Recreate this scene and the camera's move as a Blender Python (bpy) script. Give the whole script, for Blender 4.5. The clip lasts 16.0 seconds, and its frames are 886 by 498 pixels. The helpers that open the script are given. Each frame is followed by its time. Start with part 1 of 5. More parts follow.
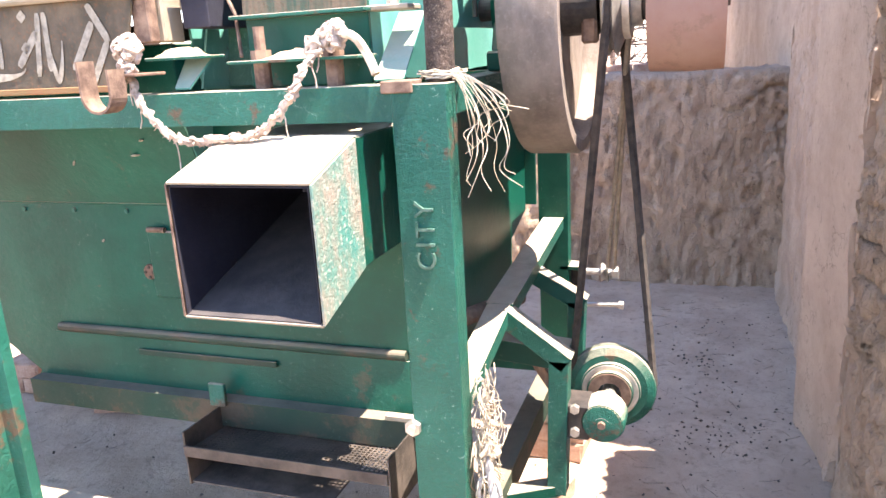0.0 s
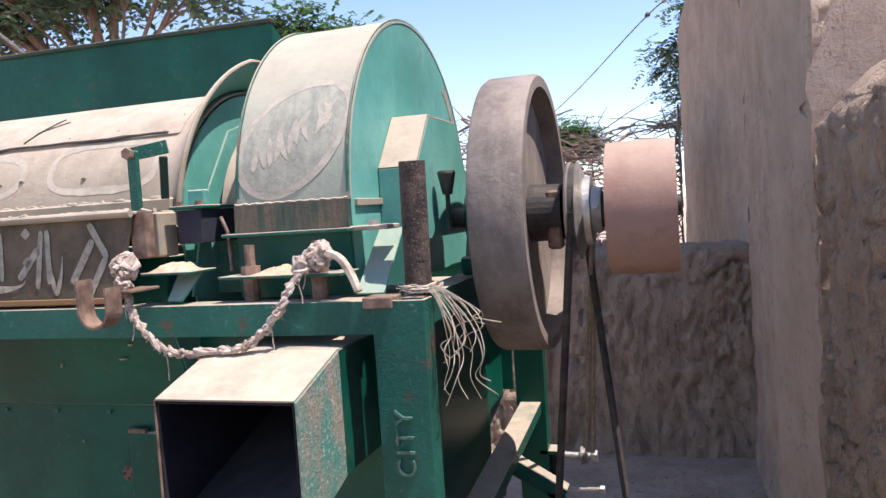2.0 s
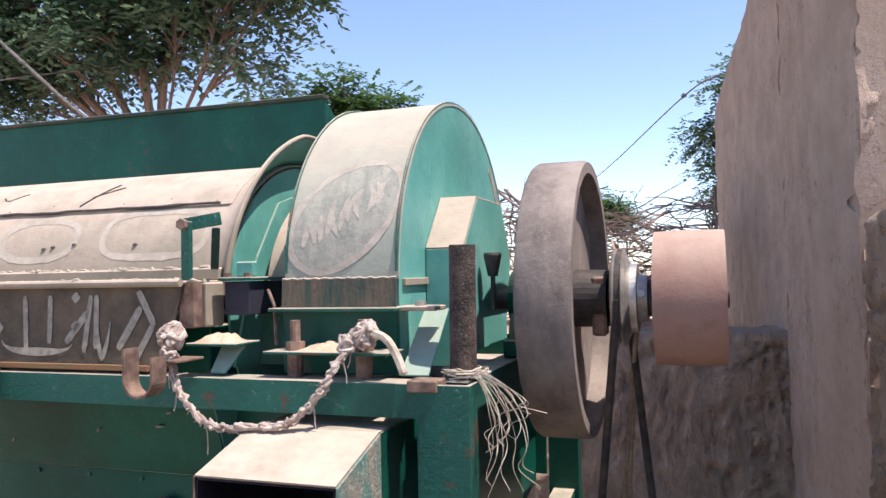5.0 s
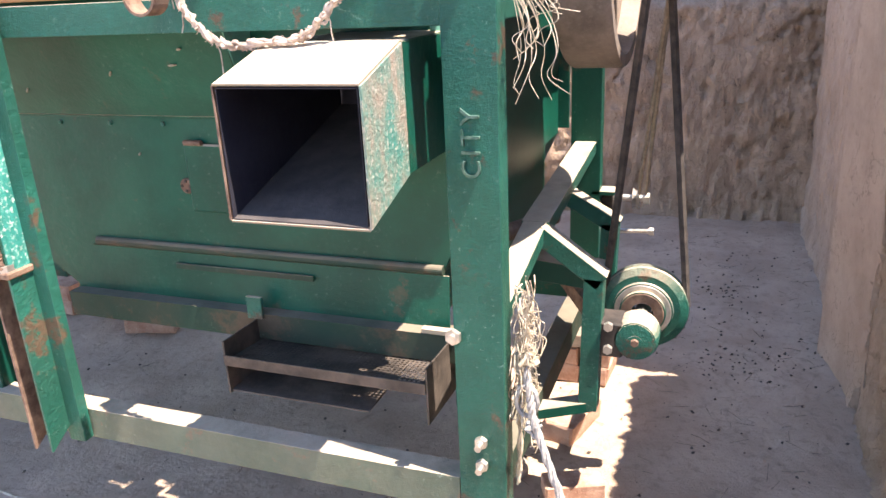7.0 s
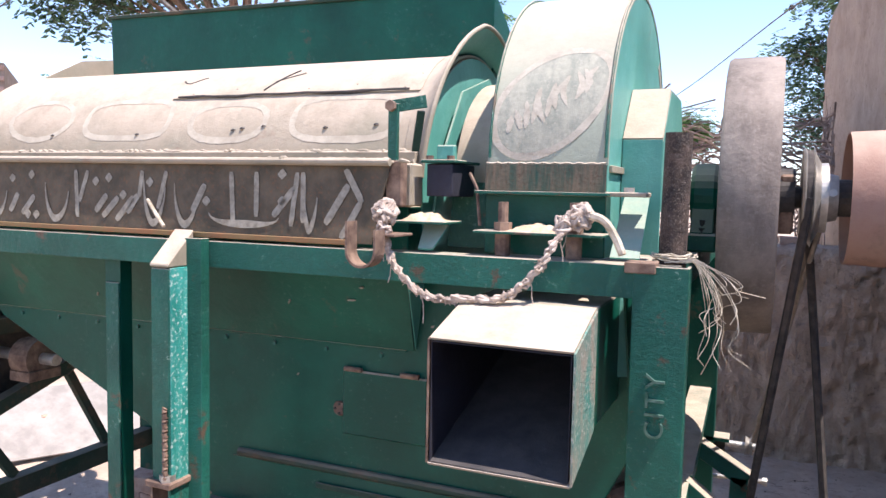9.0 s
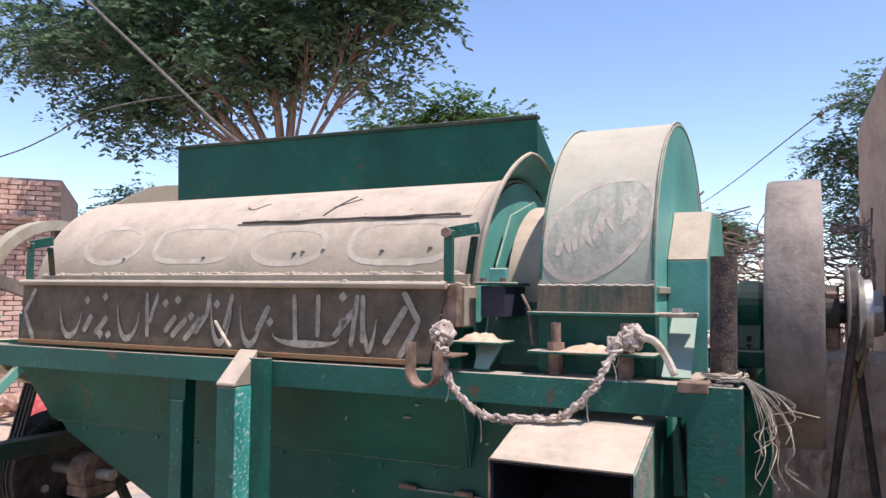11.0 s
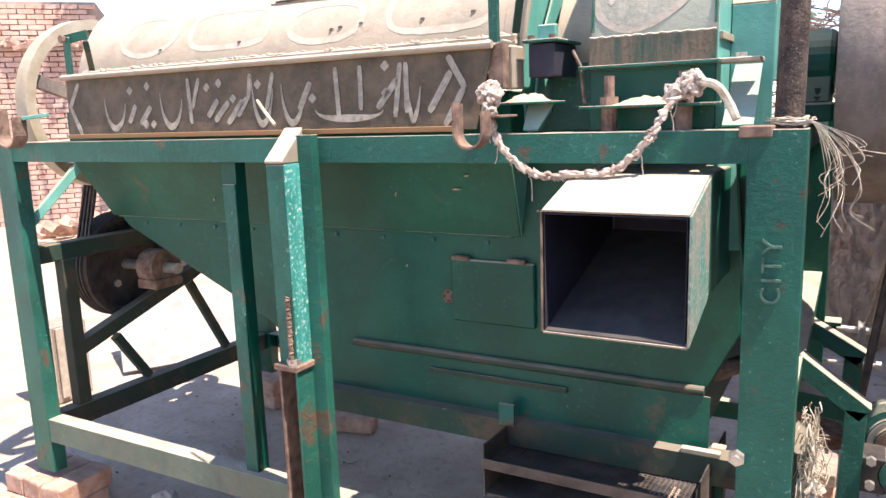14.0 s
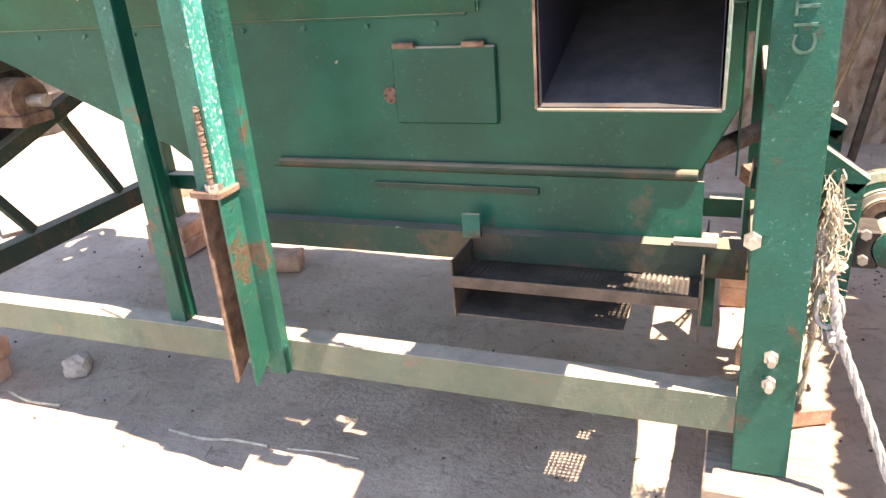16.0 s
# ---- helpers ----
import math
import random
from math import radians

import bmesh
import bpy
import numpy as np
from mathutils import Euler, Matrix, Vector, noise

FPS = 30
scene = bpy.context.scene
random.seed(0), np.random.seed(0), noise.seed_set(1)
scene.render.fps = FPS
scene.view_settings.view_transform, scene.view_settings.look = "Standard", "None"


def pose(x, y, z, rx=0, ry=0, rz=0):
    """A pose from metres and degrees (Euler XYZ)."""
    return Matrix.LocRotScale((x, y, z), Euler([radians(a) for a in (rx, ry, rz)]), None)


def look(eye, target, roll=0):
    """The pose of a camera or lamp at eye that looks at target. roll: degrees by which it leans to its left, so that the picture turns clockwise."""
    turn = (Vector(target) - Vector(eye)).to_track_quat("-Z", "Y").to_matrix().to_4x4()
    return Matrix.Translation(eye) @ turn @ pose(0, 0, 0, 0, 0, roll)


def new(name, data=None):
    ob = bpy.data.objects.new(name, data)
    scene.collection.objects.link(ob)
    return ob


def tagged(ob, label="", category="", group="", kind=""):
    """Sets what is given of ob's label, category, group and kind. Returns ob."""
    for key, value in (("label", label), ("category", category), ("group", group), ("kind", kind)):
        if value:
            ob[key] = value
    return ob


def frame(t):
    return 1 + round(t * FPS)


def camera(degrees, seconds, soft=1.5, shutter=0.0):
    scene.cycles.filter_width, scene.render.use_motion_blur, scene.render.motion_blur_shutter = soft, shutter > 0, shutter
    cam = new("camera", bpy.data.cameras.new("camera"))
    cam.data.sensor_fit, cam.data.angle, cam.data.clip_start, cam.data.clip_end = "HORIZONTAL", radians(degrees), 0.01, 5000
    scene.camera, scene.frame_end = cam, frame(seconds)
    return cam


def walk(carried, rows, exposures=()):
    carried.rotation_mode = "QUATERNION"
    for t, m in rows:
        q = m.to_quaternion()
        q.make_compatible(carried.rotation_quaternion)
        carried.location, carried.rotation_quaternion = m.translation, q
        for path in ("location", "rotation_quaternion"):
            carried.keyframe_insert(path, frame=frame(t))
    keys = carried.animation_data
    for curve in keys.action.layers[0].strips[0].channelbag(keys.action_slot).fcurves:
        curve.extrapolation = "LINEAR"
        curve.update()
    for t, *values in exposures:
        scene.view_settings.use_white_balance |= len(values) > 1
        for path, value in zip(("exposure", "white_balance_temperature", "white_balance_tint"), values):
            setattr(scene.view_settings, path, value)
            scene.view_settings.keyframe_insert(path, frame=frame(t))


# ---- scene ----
cam = camera(60.9, 16.0)
PATH = [
    (0, (0.431, -1.265, 1.46), (-0.22, 0.554, 0.943), -3.2),
    (0.5, (0.452, -1.283, 1.533), (-0.225, 0.57, 1.208), -4.1),
    (1, (0.456, -1.302, 1.556), (-0.203, 0.579, 1.385), -4.8),
    (1.5, (0.458, -1.31, 1.565), (-0.222, 0.566, 1.439), -4.2),
    (2, (0.459, -1.324, 1.567), (-0.137, 0.582, 1.46), -3.7),
    (2.5, (0.48, -1.324, 1.565), (0.003, 0.619, 1.582), -2.6),
    (3, (0.456, -1.32, 1.617), (-0.049, 0.614, 1.664), -1.6),
    (5.3, (0.401, -1.335, 1.6), (-0.291, 0.54, 1.663), -0.3),
    (5.5, (0.386, -1.333, 1.576), (-0.336, 0.532, 1.572), 0.2),
    (6, (0.378, -1.332, 1.531), (-0.411, 0.492, 1.306), 0.0),
    (6.5, (0.374, -1.317, 1.464), (-0.349, 0.483, 0.974), -0.8),
    (7, (0.38, -1.3, 1.405), (-0.296, 0.461, 0.74), -2.8),
    (7.5, (0.353, -1.33, 1.448), (-0.493, 0.371, 0.821), -0.8),
    (8, (0.27, -1.344, 1.529), (-0.475, 0.467, 1.118), 0.5),
    (8.5, (0.194, -1.401, 1.542), (-0.465, 0.465, 1.256), -0.5),
    (9, (0.131, -1.5, 1.539), (-0.655, 0.333, 1.384), 1.2),
    (9.5, (0.122, -1.539, 1.55), (-0.732, 0.269, 1.518), 1.6),
    (9.7, (0.12, -1.566, 1.557), (-0.777, 0.221, 1.579), 2.0),
    (11.8, (0.122, -1.608, 1.586), (-0.746, 0.189, 1.716), -0.7),
    (12, (0.108, -1.611, 1.581), (-0.828, 0.157, 1.577), -0.3),
    (12.5, (0.08, -1.577, 1.516), (-0.873, 0.167, 1.287), -0.9),
    (13, (0.094, -1.567, 1.487), (-0.918, 0.139, 1.23), -2.2),
    (13.5, (0.102, -1.577, 1.465), (-0.897, 0.13, 1.166), -1.5),
    (14, (0.101, -1.563, 1.453), (-0.872, 0.147, 1.096), -2.0),
    (14.5, (0.091, -1.555, 1.431), (-0.832, 0.162, 0.985), -1.8),
    (15, (0.089, -1.532, 1.378), (-0.732, 0.181, 0.754), -4.1),
    (15.5, (0.04, -1.491, 1.341), (-0.704, 0.179, 0.532), -7.0),
    (16, (-0.15, -1.377, 1.294), (-0.849, 0.327, 0.513), -4.8),
]
EXPOSURES = [(0, 2.6, 7250), (0.3, 2.3, 7250), (0.5, 1.95, 7250), (0.8, 1.6, 7150), (1.2, 1.15, 6900), (1.6, 0.97, 6650), (3.2, 0.9, 6700), (5.3, 0.9, 6700), (5.7, 1.0, 6800), (6.1, 1.25, 6950), (6.5, 1.5, 7250), (7, 2.1, 7400), (8, 2.0, 7000), (8.5, 1.65, 6750), (9, 1.22, 6550), (9.5, 0.9, 6450), (11.8, 0.7, 6600), (12.2, 0.9, 6700), (12.5, 1.15, 6900), (13, 1.5, 6950), (14.2, 1.62, 7100), (15, 2.3, 7700), (16, 2.45, 8300)]
walk(cam, [(t, look(eye, target, roll)) for t, eye, target, roll in PATH], [(t, e, k - 100, 20) for t, e, k in EXPOSURES])

# ==== place ====

# ---------------------------------------------------------------- world, sun
world = bpy.data.worlds.new("sky")
scene.world = world
world.use_nodes = True
wn = world.node_tree.nodes
sky = wn.new("ShaderNodeTexSky")
sky.sky_type = "NISHITA"
sky.sun_disc = False
SUN_DIR = Vector((0.42, -0.06, 1.0)).normalized()
sky.sun_elevation = math.asin(SUN_DIR.z)
sky.altitude = 1500.0
sky.sun_rotation = math.atan2(SUN_DIR.x, SUN_DIR.y)
sky.air_density, sky.dust_density, sky.ozone_density = 1.0, 0.15, 2.0
world.node_tree.links.new(sky.outputs[0], wn["Background"].inputs[0])
wn["Background"].inputs[1].default_value = 0.15
sun = new("sun", bpy.data.lights.new("sun", "SUN"))
sun.data.energy, sun.data.angle, sun.data.color = 4.2, radians(0.5), (1.0, 0.95, 0.87)
sun.rotation_euler = SUN_DIR.to_track_quat("Z", "Y").to_euler()


# ---------------------------------------------------------------- materials
def mat_base(name, rough=0.8, metal=0.0):
    m = bpy.data.materials.new(name)
    m.use_nodes = True
    nt = m.node_tree
    p = nt.nodes["Principled BSDF"]
    p.inputs["Roughness"].default_value, p.inputs["Metallic"].default_value = rough, metal
    geo = nt.nodes.new("ShaderNodeNewGeometry")
    return m, nt, p, geo


def noise_node(nt, geo, scale, detail=4.0, rough=0.6, stretch=None):
    n = nt.nodes.new("ShaderNodeTexNoise")
    n.inputs["Scale"].default_value, n.inputs["Detail"].default_value, n.inputs["Roughness"].default_value = scale, detail, rough
    if stretch:
        mp = nt.nodes.new("ShaderNodeMapping")
        mp.inputs["Scale"].default_value = stretch
        nt.links.new(geo.outputs["Position"], mp.inputs[0])
        nt.links.new(mp.outputs[0], n.inputs["Vector"])
    else:
        nt.links.new(geo.outputs["Position"], n.inputs["Vector"])
    return n.outputs["Fac"]


def ramp(nt, fac, a, b, v0=0.0, v1=1.0):
    r = nt.nodes.new("ShaderNodeMapRange")
    r.interpolation_type = "SMOOTHSTEP"
    for i, v in enumerate((a, b, v0, v1)):
        r.inputs[1 + i].default_value = v
    nt.links.new(fac, r.inputs[0])
    return r.outputs[0]


def mix(nt, fac, a, b):
    n = nt.nodes.new("ShaderNodeMix")
    n.data_type = "RGBA"
    for i, v in ((0, fac), (6, a), (7, b)):
        if isinstance(v, (tuple, list)):
            n.inputs[i].default_value = (*v, 1.0)
        elif isinstance(v, (int, float)):
            n.inputs[i].default_value = v
        else:
            nt.links.new(v, n.inputs[i])
    return n.outputs[2]


def mul(nt, a, b):
    n = nt.nodes.new("ShaderNodeMath")
    n.operation = "MULTIPLY"
    for i, v in ((0, a), (1, b)):
        if isinstance(v, (int, float)):
            n.inputs[i].default_value = v
        else:
            nt.links.new(v, n.inputs[i])
    return n.outputs[0]


def bump(nt, p, h, strength, dist):
    b = nt.nodes.new("ShaderNodeBump")
    b.inputs["Strength"].default_value, b.inputs["Distance"].default_value = strength, dist
    nt.links.new(h, b.inputs["Height"])
    nt.links.new(b.outputs[0], p.inputs["Normal"])


def paint(name, base, light, dust=0.6, chips=0.5, rust=0.4, rough=0.42, dust_floor=0.0, lumps=0.25, rust_at=0.60):
    """Old enamel on steel: faded tone, chips, rust, settled dust on what faces up."""
    m, nt, p, geo = mat_base(name, rough)
    p.inputs["Specular IOR Level"].default_value = 0.22
    col = mix(nt, ramp(nt, noise_node(nt, geo, 3.2, 6), 0.3, 0.75), base, light)
    col = mix(nt, mul(nt, mul(nt, ramp(nt, noise_node(nt, geo, 75, 9, 0.85), 0.57, 0.63), ramp(nt, noise_node(nt, geo, 5, 4), 0.40, 0.62)), chips), col, mix(nt, noise_node(nt, geo, 11, 3), (0.10, 0.36, 0.30), (0.50, 0.55, 0.48)))
    col = mix(nt, mul(nt, ramp(nt, noise_node(nt, geo, 38, 6, 0.75, (1, 1, 0.22)), 0.57, 0.66), chips * 0.5), col, light)
    col = mix(nt, mul(nt, ramp(nt, noise_node(nt, geo, 1.7, 5, 0.7), 0.45, 0.75), 0.55), col, tuple(c * 0.55 for c in base))
    r1 = mul(nt, ramp(nt, noise_node(nt, geo, 6.5, 9, 0.72), rust_at, rust_at + 0.07), rust)
    col = mix(nt, r1, col, mix(nt, noise_node(nt, geo, 60), (0.055, 0.032, 0.022), (0.17, 0.105, 0.07)))
    sep = nt.nodes.new("ShaderNodeSeparateXYZ")
    nt.links.new(geo.outputs["Normal"], sep.inputs[0])
    up = ramp(nt, sep.outputs["Z"], 0.1, 0.75, dust_floor, 1.0)
    d = mul(nt, mul(nt, up, ramp(nt, noise_node(nt, geo, 7, 8, 0.7), 0.2, 0.62, 0.45, 1.0)), dust)
    col = mix(nt, d, col, mix(nt, noise_node(nt, geo, 25, 5), (0.47, 0.365, 0.275), (0.63, 0.515, 0.405)))
    nt.links.new(col, p.inputs["Base Color"])
    nt.links.new(ramp(nt, d, 0.0, 0.5, rough, 0.95), p.inputs["Roughness"])
    bump(nt, p, noise_node(nt, geo, 55, 5, 0.75), lumps, 0.006)
    return m


def rough_mat(name, a, b, scale=20.0, rough=0.9, metal=0.0, bumps=(60.0, 0.4, 0.004), fine=None, stretch=None, grooves=0.0, pits=0.0):
    m, nt, p, geo = mat_base(name, rough, metal)
    col = mix(nt, ramp(nt, noise_node(nt, geo, scale, 8, 0.65, stretch), 0.3, 0.7), a, b)
    if fine:
        col = mix(nt, mul(nt, ramp(nt, noise_node(nt, geo, scale * 9, 4), 0.5, 0.75), fine[3]), col, fine[:3])
    # Colour only: dark flecks and lines stand in for shade in pits and cracks.
    if pits:
        dark = tuple(c * 0.32 for c in a)
        col = mix(nt, mul(nt, ramp(nt, noise_node(nt, geo, 24, 8, 0.75, (1, 1, 0.6)), 0.59, 0.65), pits), col, dark)
        vor = nt.nodes.new("ShaderNodeTexVoronoi")
        vor.feature = "DISTANCE_TO_EDGE"
        vor.inputs["Scale"].default_value = 3.2
        warp = nt.nodes.new("ShaderNodeVectorMath")
        warp.operation = "ADD"
        wn3 = nt.nodes.new("ShaderNodeTexNoise")
        wn3.inputs["Scale"].default_value, wn3.inputs["Detail"].default_value = 6.0, 5.0
        nt.links.new(geo.outputs["Position"], wn3.inputs["Vector"])
        nt.links.new(geo.outputs["Position"], warp.inputs[0])
        nt.links.new(wn3.outputs["Color"], warp.inputs[1])
        nt.links.new(warp.outputs[0], vor.inputs["Vector"])
        crack = mul(nt, ramp(nt, vor.outputs["Distance"], 0.0, 0.022, 1.0, 0.0), ramp(nt, noise_node(nt, geo, 2.3, 4), 0.48, 0.62))
        col = mix(nt, mul(nt, crack, pits), col, dark)
    nt.links.new(col, p.inputs["Base Color"])
    h = noise_node(nt, geo, bumps[0], 6, 0.7)
    if grooves:
        add = nt.nodes.new("ShaderNodeMath")
        add.operation = "ADD"
        nt.links.new(h, add.inputs[0])
        g1 = ramp(nt, noise_node(nt, geo, 9, 5, 0.6, (1, 1, 0.3)), 0.35, 0.62)
        nt.links.new(mul(nt, g1, grooves), add.inputs[1])
        h = add.outputs[0]
    bump(nt, p, h, bumps[1], bumps[2])
    return m


GREEN = paint("green_paint", (0.001, 0.051, 0.035), (0.002, 0.096, 0.064), dust=0.75, chips=0.22, rust=0.45, rough=0.34, dust_floor=0.0, lumps=0.3)
GREEN_WORN = paint("worn_green_paint", (0.0015, 0.074, 0.053), (0.006, 0.135, 0.10), dust=0.8, chips=0.75, rust=0.9, rough=0.34, dust_floor=0.03, lumps=1.0, rust_at=0.565)
GREEN_DUSTY = paint("dust_caked_green_paint", (0.006, 0.06, 0.042), (0.025, 0.10, 0.072), dust=0.8, chips=0.5, rust=0.9, rough=0.6, dust_floor=0.28, lumps=0.5, rust_at=0.57)
# Turquoise lightened so that sun and sky sheen are part of the colour.
TEAL = paint("lit_turquoise_paint", (0.04, 0.26, 0.215), (0.15, 0.44, 0.38), dust=0.55, chips=0.7, rust=0.35, dust_floor=0.12)
DUSTY = paint("dust_coated_green_paint", (0.23, 0.20, 0.145), (0.11, 0.135, 0.095), dust=0.85, chips=0.15, rust=0.7, rough=0.9, dust_floor=0.38, lumps=0.4)
# Real grime, and the shade on lower beam and left frame, in one tone.
GRIME_SHADED = paint("grimy_shaded_green_paint", (0.012, 0.045, 0.032), (0.06, 0.06, 0.042), dust=0.3, chips=0.2, rust=0.45, rough=0.7, rust_at=0.53)
FANDUST = paint("dust_filmed_green_paint", (0.25, 0.30, 0.24), (0.36, 0.40, 0.31), dust=0.6, chips=0.25, rust=0.2, rough=0.75, dust_floor=0.25)
CHIPPED = rough_mat("flaking_turquoise_paint", (0.03, 0.22, 0.18), (0.33, 0.235, 0.185), 13, 0.75, 0, (80, 0.8, 0.006), fine=(0.52, 0.46, 0.39, 0.8), stretch=(1, 1, 0.45))
# White scrapes over a turquoise brightened for a sunlit face.
WORNTEAL = rough_mat("sunlit_scraped_paint", (0.008, 0.19, 0.155), (0.05, 0.36, 0.31), 11, 0.5, 0, (80, 0.6, 0.005), fine=(0.62, 0.68, 0.62, 0.9), stretch=(1, 2.0, 0.45))
STREAKED = rough_mat("rust_streaked_paint", (0.012, 0.055, 0.040), (0.15, 0.105, 0.07), 16, 0.85, stretch=(3, 1, 0.35), fine=(0.07, 0.035, 0.02, 0.8))
PANEL = rough_mat("sign_panel_paint", (0.055, 0.045, 0.028), (0.125, 0.095, 0.06), 14, 0.8, fine=(0.25, 0.09, 0.03, 0.35))
LETTER = rough_mat("faded_cream_paint", (0.19, 0.165, 0.125), (0.37, 0.335, 0.265), 45, 0.85)
FADED = rough_mat("faded_ornament_paint", (0.37, 0.33, 0.26), (0.49, 0.44, 0.355), 30, 0.9)
GHOST = rough_mat("dusted_over_ornament_paint", (0.36, 0.31, 0.24), (0.49, 0.43, 0.34), 16, 0.95)
RUST = rough_mat("rusty_steel", (0.10, 0.06, 0.045), (0.29, 0.195, 0.14), 25, 0.85, 0.2, (90, 0.5, 0.004))
CAST = rough_mat("dusty_cast_iron", (0.15, 0.12, 0.10), (0.29, 0.24, 0.20), 11, 0.75, 0.2, (45, 0.5, 0.005), fine=(0.34, 0.29, 0.24, 0.4), stretch=(1, 1, 0.5))
CAST_DARK = rough_mat("dark_iron", (0.03, 0.028, 0.026), (0.09, 0.075, 0.065), 18, 0.6, 0.4)
REDOX = paint("red_oxide_primer", (0.24, 0.105, 0.08), (0.32, 0.18, 0.145), dust=0.55, chips=0.15, rust=0.4, rough=0.7, dust_floor=0.5)
STEEL = rough_mat("worn_bright_steel", (0.35, 0.33, 0.30), (0.55, 0.52, 0.47), 30, 0.45, 0.7)
# Near-black tone carries the outlet's inner shade; also colours the dark box.
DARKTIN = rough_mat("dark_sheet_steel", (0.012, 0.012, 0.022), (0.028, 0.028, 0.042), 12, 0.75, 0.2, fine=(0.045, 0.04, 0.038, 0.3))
# Outlet floor: greyer than the walls because more light reaches it.
FLOORTIN = rough_mat("outlet_floor_steel", (0.035, 0.032, 0.034), (0.075, 0.066, 0.062), 12, 0.85, 0.1)
TRAYTIN = rough_mat("grimy_sheet_steel", (0.045, 0.038, 0.032), (0.13, 0.105, 0.085), 12, 0.8, 0.3)
OCHRE = rough_mat("ochre_rust", (0.20, 0.14, 0.06), (0.26, 0.12, 0.055), 12, 0.9)
OVAL = rough_mat("worn_grey_sign", (0.24, 0.255, 0.205), (0.40, 0.385, 0.305), 17, 0.85, fine=(0.46, 0.42, 0.34, 0.6), stretch=(1.6, 1, 0.8))
TWINEGREY = rough_mat("pale_belt_webbing", (0.24, 0.20, 0.16), (0.38, 0.32, 0.26), 30, 0.9)
WHEELRIM = rough_mat("worn_yellowish_rim", (0.30, 0.24, 0.15), (0.46, 0.41, 0.32), 6, 0.7, 0.1)
RUBBER = rough_mat("dusty_rubber_belt", (0.028, 0.024, 0.022), (0.085, 0.07, 0.06), 30, 0.85)
ROPE = rough_mat("dirty_cotton_rope", (0.27, 0.20, 0.155), (0.60, 0.51, 0.43), 50, 0.95, 0, (300, 0.6, 0.003))
STRAW = rough_mat("pale_twine", (0.30, 0.24, 0.165), (0.60, 0.53, 0.42), 40, 0.9)
GRAIN = rough_mat("spilled_chaff", (0.48, 0.33, 0.20), (0.62, 0.50, 0.36), 60, 0.95, 0, (250, 0.8, 0.004))
MUD = rough_mat("mud_plaster", (0.35, 0.25, 0.18), (0.46, 0.34, 0.25), 7, 0.95, 0, (55, 1.0, 0.018), fine=(0.50, 0.40, 0.31, 0.35), grooves=0.6, pits=0.55)
MUD_PALE = rough_mat("pale_mud_plaster", (0.38, 0.275, 0.205), (0.49, 0.37, 0.285), 4, 0.95, 0, (60, 0.9, 0.010), fine=(0.33, 0.245, 0.18, 0.35), grooves=0.35, pits=0.55)
# Dark mottling here imitates the shading of small bumps in the soil.
SOIL = rough_mat("dusty_soil", (0.37, 0.275, 0.205), (0.50, 0.39, 0.30), 3, 1.0, 0, (42, 0.8, 0.014), fine=(0.22, 0.165, 0.125, 0.55), pits=0.35)
BRICK = rough_mat("clay_brick", (0.33, 0.17, 0.115), (0.50, 0.33, 0.245), 14, 0.95, 0, (60, 0.6, 0.006), fine=(0.55, 0.45, 0.36, 0.5))
WOOD = rough_mat("weathered_wood", (0.21, 0.16, 0.125), (0.36, 0.29, 0.23), 14, 0.9, stretch=(1, 6, 6))
POLE = rough_mat("barked_pole", (0.018, 0.013, 0.011), (0.10, 0.068, 0.052), 30, 0.9, 0, (70, 0.9, 0.010), fine=(0.34, 0.28, 0.23, 0.45))

GREYROPE = rough_mat("grey_rope", (0.20, 0.20, 0.20), (0.42, 0.41, 0.39), 60, 0.95)
STONE = rough_mat("pale_stone", (0.34, 0.29, 0.25), (0.47, 0.41, 0.36), 20, 0.95)
CLOD = rough_mat("dark_clod", (0.045, 0.035, 0.03), (0.14, 0.11, 0.09), 60, 0.95)
DRYSTALK = rough_mat("dry_stalk", (0.12, 0.09, 0.07), (0.34, 0.27, 0.20), 30, 0.95)
TWIG = rough_mat("dry_twig", (0.13, 0.085, 0.065), (0.36, 0.27, 0.22), 9, 0.9)
PALESLAB = rough_mat("dusty_zinc_sheet", (0.22, 0.20, 0.18), (0.33, 0.30, 0.27), 9, 0.7, 0.2)
PALEWOOD = rough_mat("pale_wood", (0.34, 0.28, 0.21), (0.48, 0.41, 0.32), 20, 0.9)
REDCLOTH = rough_mat("red_cloth", (0.35, 0.04, 0.04), (0.48, 0.12, 0.10), 20, 0.95)
CABLE = rough_mat("cable", (0.05, 0.045, 0.04), (0.16, 0.14, 0.12), 12, 0.8)
MORTAR = rough_mat("mud_mortar", (0.30, 0.22, 0.17), (0.42, 0.32, 0.26), 6, 0.95)
HBRICK = rough_mat("pink_brick", (0.42, 0.24, 0.18), (0.58, 0.40, 0.32), 4, 0.95, fine=(0.62, 0.50, 0.42, 0.5))
BARK = rough_mat("bark", (0.15, 0.095, 0.07), (0.30, 0.20, 0.15), 7, 0.95, 0, (40, 0.8, 0.02), stretch=(3, 3, 0.6))


